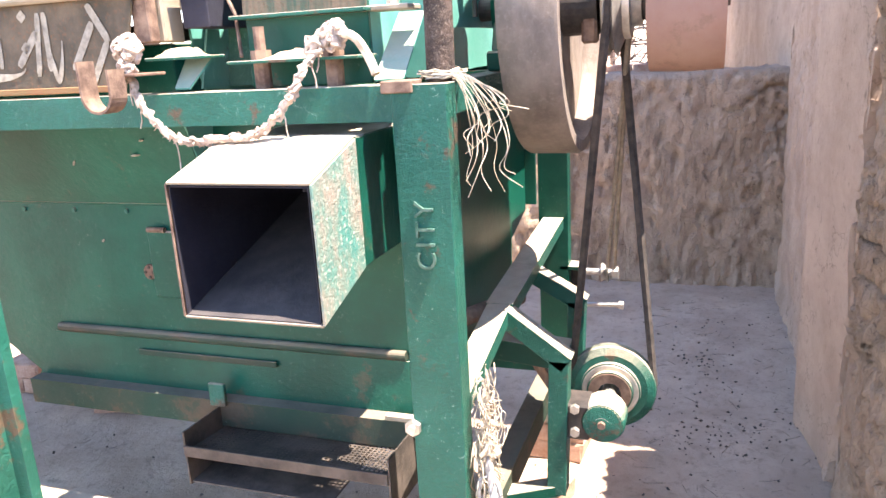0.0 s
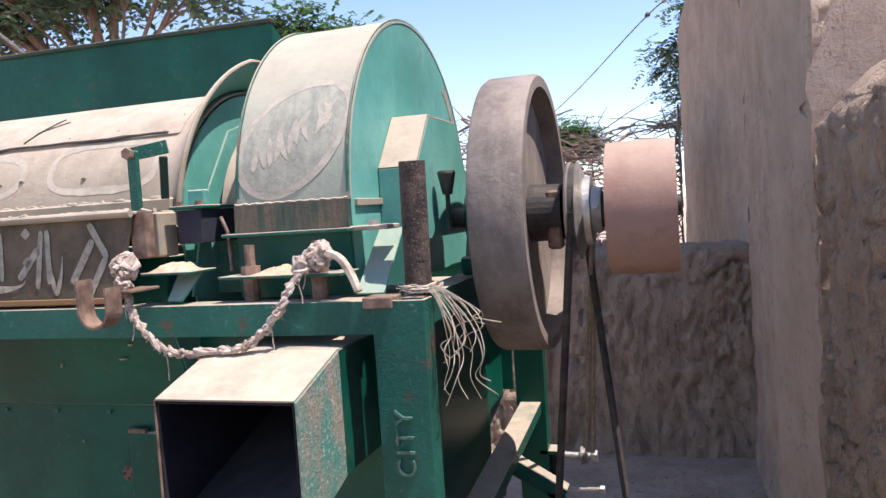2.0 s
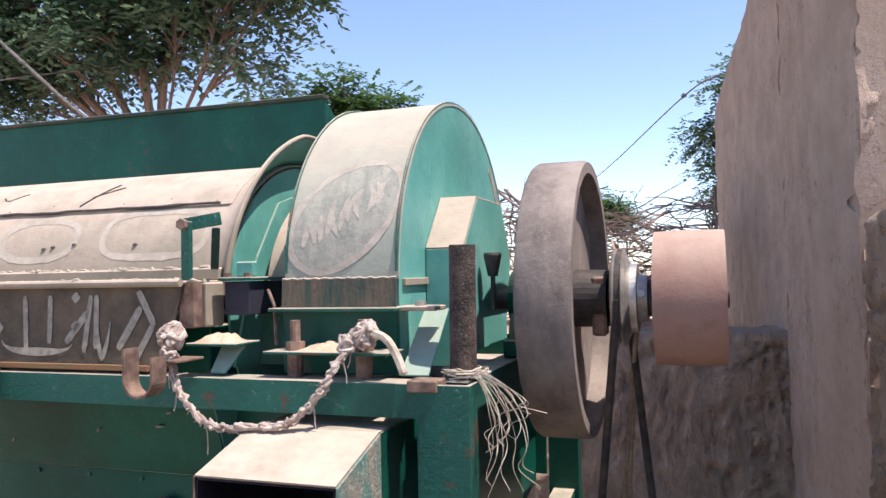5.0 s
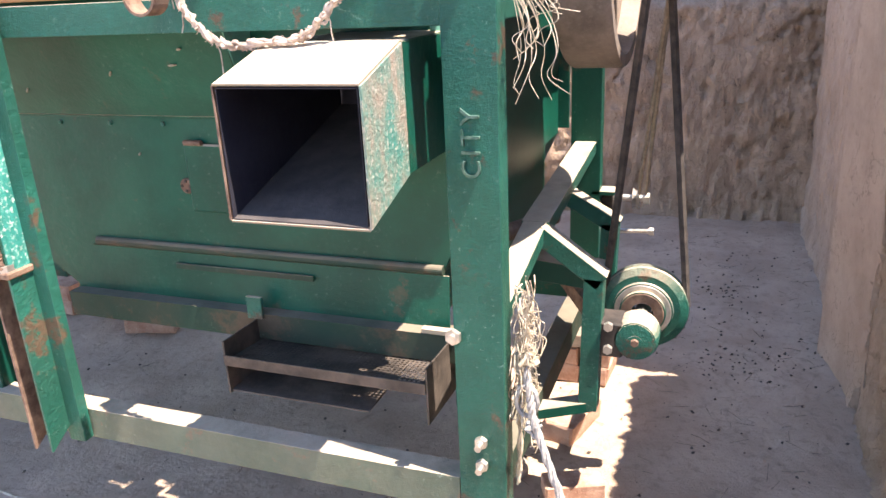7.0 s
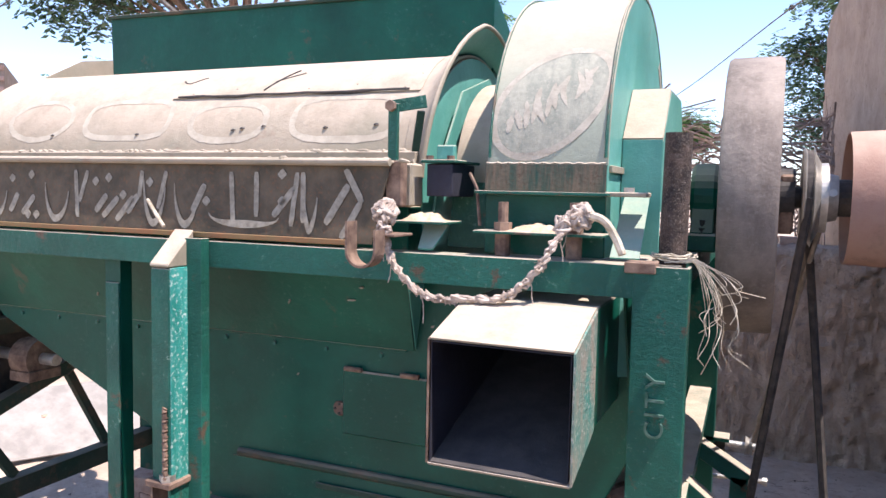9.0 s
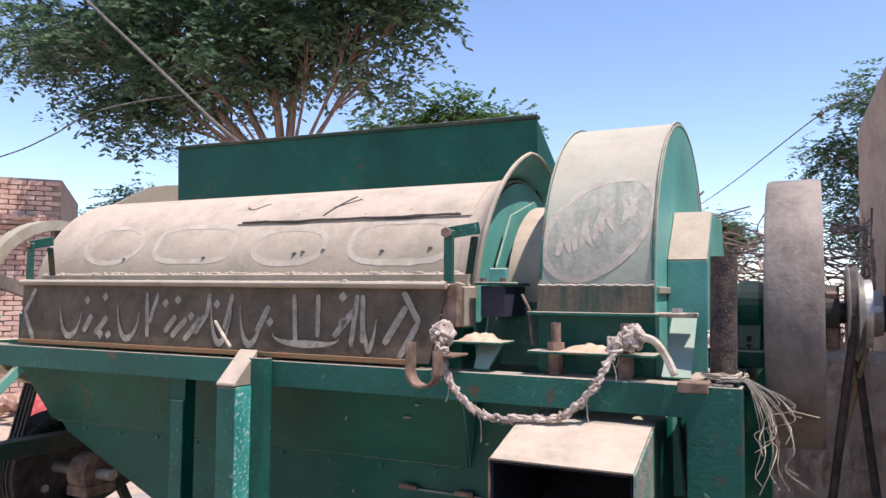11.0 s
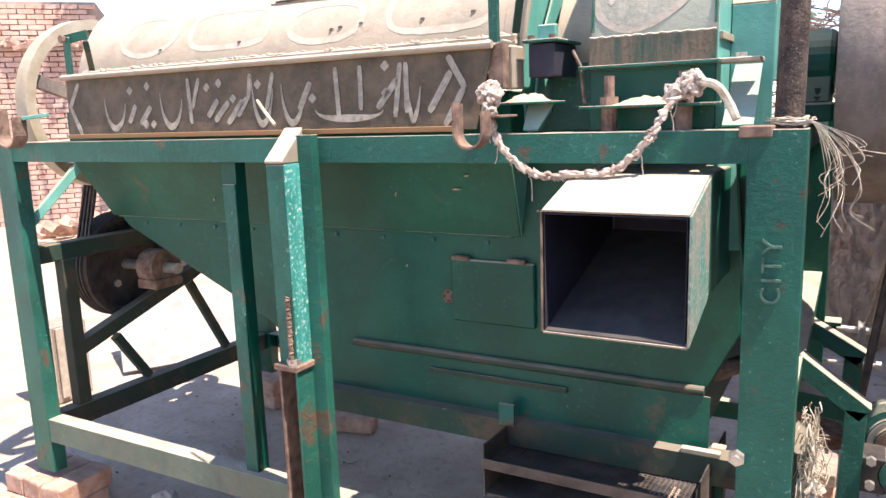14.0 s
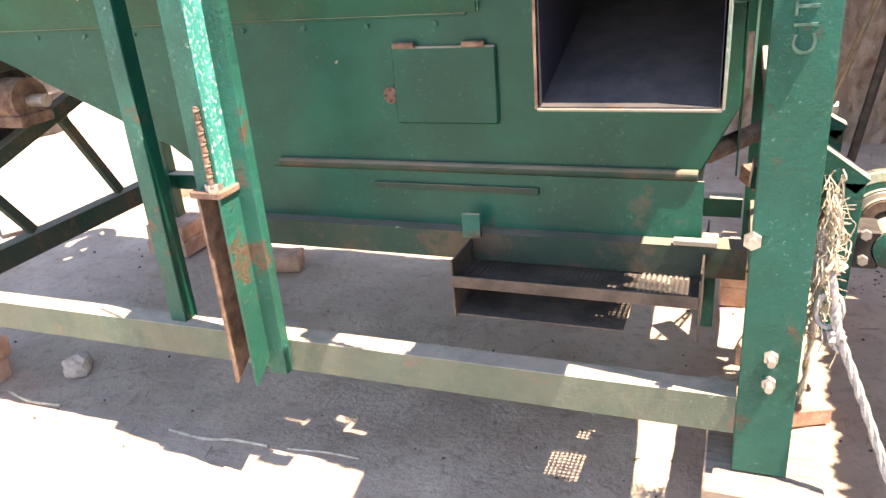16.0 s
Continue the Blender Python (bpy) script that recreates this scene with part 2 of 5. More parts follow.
def leaf_mat(name, a, b):
    m, nt, p, geo = mat_base(name, 0.5)
    col = mix(nt, geo.outputs["Random Per Island"], a, b)
    nt.links.new(col, p.inputs["Base Color"])
    tr = nt.nodes.new("ShaderNodeBsdfTranslucent")
    nt.links.new(col, tr.inputs[0])
    ms = nt.nodes.new("ShaderNodeMixShader")
    ms.inputs[0].default_value = 0.4
    out = nt.nodes["Material Output"]
    nt.links.new(p.outputs[0], ms.inputs[1])
    nt.links.new(tr.outputs[0], ms.inputs[2])
    nt.links.new(ms.outputs[0], out.inputs["Surface"])
    return m


LEAF = leaf_mat("dark_leaf", (0.04, 0.10, 0.052), (0.17, 0.26, 0.15))
LEAF_LIGHT = leaf_mat("light_leaf", (0.05, 0.12, 0.03), (0.11, 0.20, 0.06))


# ---------------------------------------------------------------- mesh helpers
def link(name, bm, material, parent=None, label="", smooth=False):
    me = bpy.data.meshes.new(name)
    bmesh.ops.recalc_face_normals(bm, faces=bm.faces)
    bm.to_mesh(me)
    bm.free()
    me.materials.append(material)
    if smooth:
        me.shade_smooth()
        me.set_sharp_from_angle(angle=radians(38))
    ob = new(name, me)
    ob.parent = parent
    if label:
        tagged(ob, label=label)
    return ob


def part(name, bm, material, parent, label="", smooth=False):
    return link(name, bm, material, parent, label, smooth)


def thing(name, label, category, group=""):
    return tagged(new(name), label=label, category=category, group=group)


def box(x0, x1, y0, y1, z0, z1, bev=0.002, bm=None):
    bm = bm or bmesh.new()
    g = bmesh.ops.create_cube(bm, size=1)
    bmesh.ops.transform(bm, verts=g["verts"], matrix=Matrix.Translation(((x0 + x1) / 2, (y0 + y1) / 2, (z0 + z1) / 2)) @ Matrix.Diagonal((x1 - x0, y1 - y0, z1 - z0, 1)))
    if bev:
        ed = list({e for v in g["verts"] for e in v.link_edges})
        bmesh.ops.bevel(bm, geom=ed, offset=bev, segments=1, affect="EDGES")
    return bm


def prism(pts, axis, a, b, bm=None, bev=0.0):
    """A polygon of (u, v) pushed from a to b along the axis x, y or z."""
    bm = bm or bmesh.new()
    mk = {"x": lambda u, v, w: (w, u, v), "y": lambda u, v, w: (u, w, v), "z": lambda u, v, w: (u, v, w)}[axis]
    lo = [bm.verts.new(mk(u, v, a)) for u, v in pts]
    hi = [bm.verts.new(mk(u, v, b)) for u, v in pts]
    n = len(pts)
    fs = [bm.faces.new(lo), bm.faces.new(hi[::-1])] + [bm.faces.new((lo[i], hi[i], hi[(i + 1) % n], lo[(i + 1) % n])) for i in range(n)]
    bmesh.ops.recalc_face_normals(bm, faces=fs)
    if bev:
        bmesh.ops.bevel(bm, geom=list({e for f in fs for e in f.edges}), offset=bev, segments=1, affect="EDGES")
    return bm


def sheet(quad, thick, bm=None):
    """A flat plate from corner points in order, given a thickness along its normal."""
    bm = bm or bmesh.new()
    q = [Vector(c) for c in quad]
    n = (q[1] - q[0]).cross(q[2] - q[0]).normalized() * thick
    lo = [bm.verts.new(c) for c in q]
    hi = [bm.verts.new(c + n) for c in q]
    k = len(q)
    fs = [bm.faces.new(lo), bm.faces.new(hi[::-1])] + [bm.faces.new((lo[i], hi[i], hi[(i + 1) % k], lo[(i + 1) % k])) for i in range(k)]
    bmesh.ops.recalc_face_normals(bm, faces=fs)
    return bm


def bar(a, b, w, h, bm=None, up=(0, 0, 1), bev=0.0015):
    """A square bar from a to b, w wide and h high."""
    bm = bm or bmesh.new()
    a, b = Vector(a), Vector(b)
    d = (b - a).normalized()
    s = d.cross(Vector(up)).normalized()
    t = s.cross(d)
    m = Matrix((s, d, t)).transposed().to_4x4()
    m.translation = (a + b) / 2
    g = bmesh.ops.create_cube(bm, size=1)
    bmesh.ops.transform(bm, verts=g["verts"], matrix=m @ Matrix.Diagonal((w, (b - a).length, h, 1)))
    if bev:
        bmesh.ops.bevel(bm, geom=list({e for v in g["verts"] for e in v.link_edges}), offset=bev, segments=1, affect="EDGES")
    return bm


def lathe(profile, axis, centre, seg=48, bm=None, closed=True, a0=0.0, a1=2 * math.pi):
    """Turn a profile of (along, radius) about an axis through centre."""
    bm = bm or bmesh.new()
    c = Vector(centre)
    full = abs(a1 - a0 - 2 * math.pi) < 1e-6
    n = seg if full else seg + 1
    rings = []
    for i in range(n):
        t = a0 + (a1 - a0) * i / seg
        co, si = math.cos(t), math.sin(t)
        row = []
        for w, r in profile:
            off = {"x": (w, r * co, r * si), "y": (r * co, w, r * si), "z": (r * co, r * si, w)}[axis]
            row.append(bm.verts.new(c + Vector(off)))
        rings.append(row)
    m = len(profile)
    for i in range(seg):
        A, B = rings[i], rings[(i + 1) % n]
        for j in range(m if closed else m - 1):
            k = (j + 1) % m
            bm.faces.new((A[j], A[k], B[k], B[j]))
    if closed and not full:
        bm.faces.new(rings[0])
        bm.faces.new(rings[-1][::-1])
    return bm


def cyl(a, b, r, seg=16, bm=None, r2=None):
    """A round bar from a to b."""
    bm = bm or bmesh.new()
    a, b = Vector(a), Vector(b)
    q = (b - a).to_track_quat("Z", "Y").to_matrix().to_4x4()
    q.translation = (a + b) / 2
    bmesh.ops.create_cone(bm, cap_ends=True, segments=seg, radius1=r, radius2=r if r2 is None else r2, depth=(b - a).length, matrix=q)
    return bm


def tube(points, radius, seg=6, bm=None):
    """A soft round strand along points; radius is a number or one for each point."""
    bm = bm or bmesh.new()
    P = [Vector(p) for p in points]
    rs = radius if isinstance(radius, (list, tuple)) else [radius] * len(P)
    rings = []
    side = None
    for i, p in enumerate(P):
        d = (P[min(i + 1, len(P) - 1)] - P[max(i - 1, 0)]).normalized()
        if side is None:
            side = d.orthogonal().normalized()
        side = (side - d * side.dot(d)).normalized()
        up = d.cross(side)
        rings.append([bm.verts.new(p + (side * math.cos(2 * math.pi * k / seg) + up * math.sin(2 * math.pi * k / seg)) * rs[i]) for k in range(seg)])
    for A, B in zip(rings, rings[1:]):
        for k in range(seg):
            bm.faces.new((A[k], A[(k + 1) % seg], B[(k + 1) % seg], B[k]))
    bm.faces.new(rings[0][::-1])
    bm.faces.new(rings[-1])
    return bm


def hexbolt(c, d, r=0.011, h=0.01, shank=0.0):
    """A hex head at c whose face looks along d, with a round shank end."""
    c, d = Vector(c), Vector(d).normalized()
    bm = cyl(c, c + d * h, r, 6)
    if shank:
        cyl(c + d * h, c + d * (h + shank), r * 0.55, 8, bm)
    return bm


def rough_sheet(nu, nv, f):
    """A grid of nu by nv cells whose corner at (u, v) in 0..1 lies at f(u, v)."""
    vs = [f(i / nu, j / nv) for j in range(nv + 1) for i in range(nu + 1)]
    fs = [(j * (nu + 1) + i, j * (nu + 1) + i + 1, (j + 1) * (nu + 1) + i + 1, (j + 1) * (nu + 1) + i) for j in range(nv) for i in range(nu)]
    return vs, fs


def mesh_of(name, vs, fs, material, parent=None, label="", smooth=True):
    me = bpy.data.meshes.new(name)
    me.from_pydata([tuple(v) for v in vs], [], fs)
    me.materials.append(material)
    me.update()
    if smooth:
        me.shade_smooth()
    ob = new(name, me)
    ob.parent = parent
    if label:
        tagged(ob, label=label)
    return ob


def fbm(x, y, z=0.0, octaves=4):
    return noise.fractal(Vector((x, y, z)), 0.9, 2.1, octaves)

# ---------------------------------------------------------------- ground and walls
def ground_height(x, y):
    d = max(0.0, math.hypot(x, y - 0.5) - 14.0)
    return 0.018 * fbm(x * 0.8, y * 0.8, 3.1) + 0.010 * fbm(x * 4.5, y * 4.5, 7.7) + 0.009 * fbm(x * 11, y * 11, 1.7, 3) - 0.02 * min(1.0, d)


def build_ground():
    xs = [-400, -120, -50, -24] + [-14 + 0.5 * i for i in range(16)] + [-6 + 0.25 * i for i in range(8)]
    xs += [-4 + 0.05 * i for i in range(100)] + [1.0 + 0.5 * i for i in range(8)] + [8, 16, 40, 120, 400]
    ys = [-400, -100, -40, -15, -6, -4, -3, -2.5, -2, -1.5, -1.0] + [-0.8 + 0.05 * i for i in range(88)] + [3.6 + 0.4 * i for i in range(20)] + [13, 18, 30, 60, 150, 400]
    n = len(xs)
    vs = [(x, y, ground_height(x, y)) for y in ys for x in xs]
    fs = [(j * n + i, j * n + i + 1, (j + 1) * n + i + 1, (j + 1) * n + i) for j in range(len(ys) - 1) for i in range(n - 1)]
    return tagged(mesh_of("ground", vs, fs, SOIL), label="pale grey dusty trodden soil of the yard", category="ground", kind="structure")


build_ground()


def mud_wall(name, a, b, height, thick, label, material, top=lambda u: 0.0, rough=0.018, seed=0.0, cell=0.028, pits=2.0, courses=0.0, chips=0.0, crest=0.035, mound=0.0):
    """A hand-plastered wall from a to b (front face on that line), with an uneven face, thickness and top."""
    a, b = Vector((*a, 0)), Vector((*b, 0))
    L = (b - a).length
    d = (b - a) / L
    n = Vector((d.y, -d.x, 0))
    nu, nv = max(4, int(L / cell)), max(4, int(height / cell))
    prof = []

    def face(u, v):
        h = height + top(u)
        p = a + d * (u * L)
        p.z = -0.05 + (h + 0.05) * v
        r = rough * (fbm(u * L * 1.3 + seed, p.z * 1.3, seed) + 0.75 * fbm(u * L * 7 + seed, p.z * 3.2, seed + 4) + 0.8 * abs(fbm(u * L * 15, p.z * 7, seed + 9, 3)) - pits * max(0.0, fbm(u * L * 9, p.z * 6, seed + 20, 3) - 0.25))
        if courses:
            lay = p.z / 0.098 + 0.35 * fbm(u * L * 2.2, p.z, seed + 2)
            row = math.floor(lay)
            along = u * L / 0.041 + 0.5 * (row % 2) + 0.55 * fbm(row * 3.7, u * L * 5, seed)
            cellno = math.floor(along)
            gap = min(abs(along - cellno - 0.5) * 2, 1.0)
            bed = min(abs(lay - row - 0.5) * 2, 1.0)
            depth = 0.5 + 0.5 * fbm(cellno * 1.7, row * 2.3, seed + 6, 2)
            keep = max(0.0, min(1.0, 0.55 + 1.6 * fbm(u * L * 1.8, p.z * 2.0, seed + 30, 2)))
            r -= courses * keep * (max(0.0, gap - 0.62) / 0.38 * (0.4 + depth) + 0.7 * max(0.0, bed - 0.8) / 0.2 - 0.5 * depth)
        if chips:
            r -= chips * max(0.0, fbm(u * L * 26, p.z * 11, seed + 40, 3) - 0.30)
            r -= chips * 1.3 * max(0.0, 0.06 - abs(fbm(u * L * 3.1, p.z * 2.7, seed + 50, 5))) / 0.06 * max(0.0, fbm(u * L * 1.1, p.z * 1.4, seed + 60, 2))
        edge = max(0.0, (v - 1 + crest) / crest)
        flare = 0.018 * max(0.0, 1 - p.z / 0.18) ** 2
        return p + n * (r + flare - crest * 1.15 * edge * edge)
    vs, fs = rough_sheet(nu, nv, face)
    m = nu + 1
    for i in range(m):
        vs.append(vs[nv * m + i].copy())
    crown = len(vs) - m
    k = len(vs)
    across = 7
    for q in range(1, across + 1):
        f = q / across
        for i in range(m):
            t = vs[nv * m + i]
            swell = mound * (min(1.0, f * 2.2) * (0.75 + 0.7 * fbm(i * cell * 6, f * 2.5, seed)) + 0.35 * fbm(i * cell * 24, f * 7, seed + 3) * (1 - f))
            vs.append(t - n * thick * f + Vector((0, 0, swell + 0.012 * fbm(i * 0.3, f * 3, seed))))
    for i in range(m):
        q = vs[k + (across - 1) * m + i].copy()
        q.z = -0.05
        vs.append(q)
    rows = [crown] + [k + q * m for q in range(across + 1)]
    for r0, r1 in zip(rows, rows[1:]):
        for i in range(nu):
            fs.append((r0 + i, r0 + i + 1, r1 + i + 1, r1 + i))
    for side, col in ((0, [j * m for j in range(nv + 1)]), (1, [j * m + nu for j in range(nv + 1)])):
        loop = col + [r + side * nu for r in rows[1:]]
        j0 = len(vs)
        vs += [vs[q].copy() for q in loop]
        fs.append(tuple(range(j0, j0 + len(loop))))
    ob = mesh_of(name, vs, fs, material)
    return tagged(ob, label=label, category="wall", kind="structure")


mud_wall("wall_back", (-1.6, 3.3), (0.855, 3.3), 1.25, 0.35, "low rough mud wall at the back of the yard", MUD, top=lambda u: 0.02 * fbm(u * 6, 1), rough=0.026, seed=2.0, cell=0.015, courses=0.013, chips=0.045)
mud_wall("wall_far", (0.545, 6.0), (0.853, 3.3), 3.75, 0.4, "tall mud-plastered wall beyond the low wall", MUD_PALE, top=lambda u: -0.60 * (1 - u) + 0.03 * fbm(u * 7, 2), rough=0.014, seed=5.0, cell=0.05)
mud_wall("wall_right", (0.853, 3.3), (0.862, 1.205), 3.75, 0.45, "tall smooth mud-plastered wall beside the machine", MUD_PALE, rough=0.013, seed=6.0, cell=0.018, chips=0.05)
mud_wall("wall_turn", (0.866, 1.202), (3.4, 1.72), 3.75, 0.4, "rough mud-plastered wall turning away from the yard", MUD_PALE, rough=0.026, seed=13.0, cell=0.018, chips=0.20)
mud_wall("wall_near", (0.872, 1.165), (0.885, -0.7), 1.80, 0.42, "lower eroded mud-brick wall with a broken top", MUD, top=lambda u: 0.05 * fbm(u * 7, 3) + 0.025 * fbm(u * 40, 5) - 0.05 * max(0.0, 1 - u * 14), rough=0.024, seed=9.0, cell=0.0125, courses=0.048, chips=0.08, crest=0.05, mound=0.13)
mud_wall("wall_near_rest", (0.886, -0.705), (0.90, -3.2), 1.80, 0.42, "lower eroded mud-brick wall with a broken top", MUD, top=lambda u: 0.05 * fbm(u * 9, 4), rough=0.03, seed=10.0, cell=0.04)

# ---------------------------------------------------------------- the thresher
SY, SZ = 0.57, 1.54          # the drum shaft
M = thing("thresher", "green painted steel threshing machine on an angle-iron frame, dusty", "machine")


def channel_post(x0, x1, y0, depth, z0, z1, t=0.007):
    """A C section standing upright: web in front, flanges running back."""
    pts = [(x0, y0), (x1, y0), (x1, y0 + depth), (x1 - t, y0 + depth), (x1 - t, y0 + t), (x0 + t, y0 + t), (x0 + t, y0 + depth), (x0, y0 + depth)]
    return prism(pts, "z", z0, z1, bev=0.0015)


front_post = part("post", channel_post(-0.105, 0.0, 0.0, 0.055, 0.205, 1.40), GREEN_WORN, M, "front corner post with raised letters and rust")
part("post", channel_post(-2.60, -2.50, 0.0, 0.055, 0.17, 1.40), GREEN_WORN, M)
back_post = channel_post(-0.10, 0.0, 1.20, 0.055, 0.205, 1.40)
part("post", back_post, GREEN, M)
part("post", channel_post(-2.60, -2.50, 1.20, 0.055, 0.17, 1.40), GREEN, M)

# raised letters of the rolled steel
# Post green with the letters' highlights mixed in as paler mottling.
LETTERSTEEL = rough_mat("highlit_letter_paint", (0.01, 0.08, 0.058), (0.11, 0.20, 0.16), 50, 0.5)
cu = bpy.data.curves.new("letters", "FONT")
cu.body, cu.size, cu.extrude, cu.space_character = "CITY", 0.052, 0.005, 1.25
tob = new("letters_source", cu)
bpy.context.view_layer.update()
lm = bpy.data.meshes.new_from_object(tob.evaluated_get(bpy.context.evaluated_depsgraph_get()))
bpy.data.objects.remove(tob)
lm.materials.append(LETTERSTEEL)
letters = new("raised_letters", lm)
letters.matrix_basis = pose(-0.036, -0.001, 1.058, 90, -90, 0)
letters.parent = front_post
tagged(letters, label="raised letters rolled into the steel")

# long rails
def rail_y(name, y, z1, h, w, x0=-2.50, x1=-0.105, flip=-1, material=GREEN_WORN, t=0.006):
    bm = bmesh.new()
    s = 1 if flip < 0 else -1
    pts = [(y, z1), (y + s * w, z1), (y + s * w, z1 - t), (y + s * t, z1 - t), (y + s * t, z1 - h), (y, z1 - h)]
    prism(pts, "x", x0, x1, bm, 0.001)
    return part(name, bm, material, M)


rail_y("top_rail", 0.003, 1.40, 0.066, 0.065, x0=-2.503, x1=-0.100)
rail_y("lower_rail", 0.003, 0.382, 0.088, 0.06, x1=-0.107, material=GREEN_DUSTY)
rail_y("top_rail", 1.252, 1.40, 0.066, 0.065, flip=1, material=GREEN)
rail_y("lower_rail", 1.252, 0.382, 0.088, 0.06, flip=1, material=GREEN)
for x in (-0.052, -2.548):
    part("side_rail", box(x - 0.03, x + 0.03, 0.058, 1.198, 1.335, 1.398), GREEN_WORN, M)
    part("side_rail", box(x - 0.03, x + 0.03, 0.058, 1.198, 0.30, 0.38), GRIME_SHADED, M)
part("gusset", box(-0.122, -0.062, -0.006, 0.05, 1.385, 1.407), RUST, M, "rusty welded end of the rail")
for z in (0.43, 0.487):
    part("bolt", hexbolt((-0.052, 0.0, z), (0, -1, 0), 0.014, 0.012, 0.02), STEEL, front_post)
part("bolt", hexbolt((-0.104, 0.0, 0.728), (0, -1, 0), 0.017, 0.012, 0.008), STEEL, front_post)

# ---- middle post: an angle on the frame, and a channel welded in front with an adjusting screw
part("post", prism([(-1.202, -0.030), (-1.15, -0.030), (-1.15, 0.0), (-1.157, 0.0), (-1.157, -0.023), (-1.202, -0.023)], "z", 0.30, 1.408, bev=0.001), GREEN_WORN, M)
mid = bmesh.new()
prism([(-1.255, -0.090), (-1.198, -0.090), (-1.198, -0.003), (-1.255, -0.003)], "z", 0.80, 1.335, mid, 0.002)
part("tool_bar", mid, GREEN_WORN, M, "square upright welded in front, with a slanted worn end")
part("tool_bar_cap", prism([(-0.093, 1.338), (-0.093, 1.345), (-0.004, 1.428), (-0.004, 1.338)], "x", -1.256, -1.196, bev=0.002), DUSTY, M)
# Sun side of the bar: brightness from the sun is painted on this strip.
part("edge_strip", box(-1.1975, -1.1935, -0.088, -0.004, 0.79, 1.336, 0.001), WORNTEAL, M, "worn side of the bar, its sunlight put into bright turquoise")
for x in (-1.258, -1.201):
    low = bmesh.new()
    prism([(-0.095, 0.30), (-0.095, 0.79), (-0.002, 0.79), (-0.002, 0.36)], "x", x, x + 0.008, low, 0.001)
    part("slide_flange", low, RUST if x < -1.23 else GREEN_WORN, M, "worn flange of the open channel below the clamp")
part("slide_web", box(-1.249, -1.202, -0.012, -0.003, 0.36, 0.785, 0.001), RUST, M)
part("clamp", box(-1.267, -1.185, -0.105, -0.02, 0.786, 0.803, 0.003), RUST, M)
part("nut", hexbolt((-1.21, -0.085, 0.803), (0, 0, 1), 0.02, 0.016), STEEL, M)
sp = [(-1.207 + 0.0012 * math.sin(i * 2.1), -0.097 + 0.0012 * math.cos(i * 2.1), 0.81 + 0.004 * i) for i in range(46)]
part("threaded_rod", tube(sp, [0.0075 if i % 2 else 0.0055 for i in range(46)], 8), RUST, M)
part("flat_brace", prism([(-1.535, 0.03), (-1.48, 0.03), (-1.48, 0.07), (-1.486, 0.07), (-1.486, 0.037), (-1.535, 0.037)], "z", 0.37, 1.335), GREEN, M)
part("flat_brace", bar((-1.505, 0.026, 0.37), (-1.505, 0.026, 1.27), 0.048, 0.006, up=(0, 1, 0)), GREEN_WORN, M)

# ---- hopper body
BY = 0.25
body = [(-2.50, 1.33), (-0.14, 1.33), (-0.14, 0.915), (-0.215, 0.762), (-0.215, 0.655), (-1.36, 0.62), (-1.607, 0.80), (-2.25, 1.085)]
part("hopper_body", prism(body, "y", BY, 1.185, bev=0.003), GREEN, M, "deep green sheet-metal hopper body")
part("upper_sheet", sheet([(-2.37, 0.14, 1.332), (-0.668, 0.14, 1.332), (-0.69, BY - 0.012, 1.123), (-2.31, BY - 0.012, 1.123)], 0.004), GREEN, M)
# Added plate, paler and turned sunward: stands in for sunlight on the hopper.
part("sunlit_patch_sheet", sheet([(-0.202, 0.205, 1.325), (-0.135, 0.243, 1.325), (-0.135, 0.247, 1.12), (-0.200, 0.205, 1.12)], 0.003), TEAL, M, "added turquoise sheet standing in for a sunlit patch beside the outlet")
# Sun-facing end: painted lighter than the green sheet it closes.
part("sheet_end", sheet([(-0.665, 0.141, 1.330), (-0.665, BY - 0.002, 1.330), (-0.688, BY - 0.002, 1.125)], 0.003), TEAL, M, "triangular end of the sloping sheet, coloured paler as its sunlit side")
part("seam", bar((-2.29, BY - 0.004, 1.119), (-0.715, BY - 0.004, 1.119), 0.006, 0.006), GREEN, M)
for i in range(9):
    part("rivet", cyl((-2.15 + i * 0.17, BY - 0.006, 1.100), (-2.15 + i * 0.17, BY + 0.004, 1.100), 0.006, 8), GREEN_WORN, M)
part("rolled_edge", cyl((-1.25, BY - 0.006, 0.768), (-0.214, BY - 0.006, 0.768), 0.012, 16), GRIME_SHADED, M)
part("skirt", sheet([(-1.36, BY - 0.015, 0.600), (-0.20, BY - 0.015, 0.612), (-0.20, BY - 0.005, 0.755), (-1.27, BY - 0.005, 0.755)], 0.004), GREEN, M)
part("skirt_strip", box(-0.98, -0.56, BY - 0.021, BY - 0.016, 0.712, 0.727, 0.001), GRIME_SHADED, M)
# Beam under the hopper: its shade is put into the darker paint.
part("lower_beam", prism([(0.19, 0.625), (0.25, 0.625), (0.25, 0.619), (0.196, 0.619), (0.196, 0.555), (0.19, 0.555)], "x", -1.34, -0.105), GRIME_SHADED, M)
part("beam_clip", box(-0.735, -0.690, 0.180, 0.19, 0.615, 0.675, 0.001), GREEN_WORN, M)
door = part("access_door", box(-0.902, -0.650, BY - 0.012, BY - 0.001, 0.874, 1.052, 0.004), GREEN, M)
for x in (-0.868, -0.70):
    part("hinge", cyl((x - 0.026, BY - 0.014, 1.056), (x + 0.026, BY - 0.014, 1.056), 0.007, 8), RUST, door)
part("rust_patch", lathe([(0.0, 0.0005), (0.0, 0.021), (-0.004, 0.019), (-0.004, 0.0005)], "y", (-0.915, BY - 0.002, 0.94), 18), RUST, M, "round rusty bolt patch")
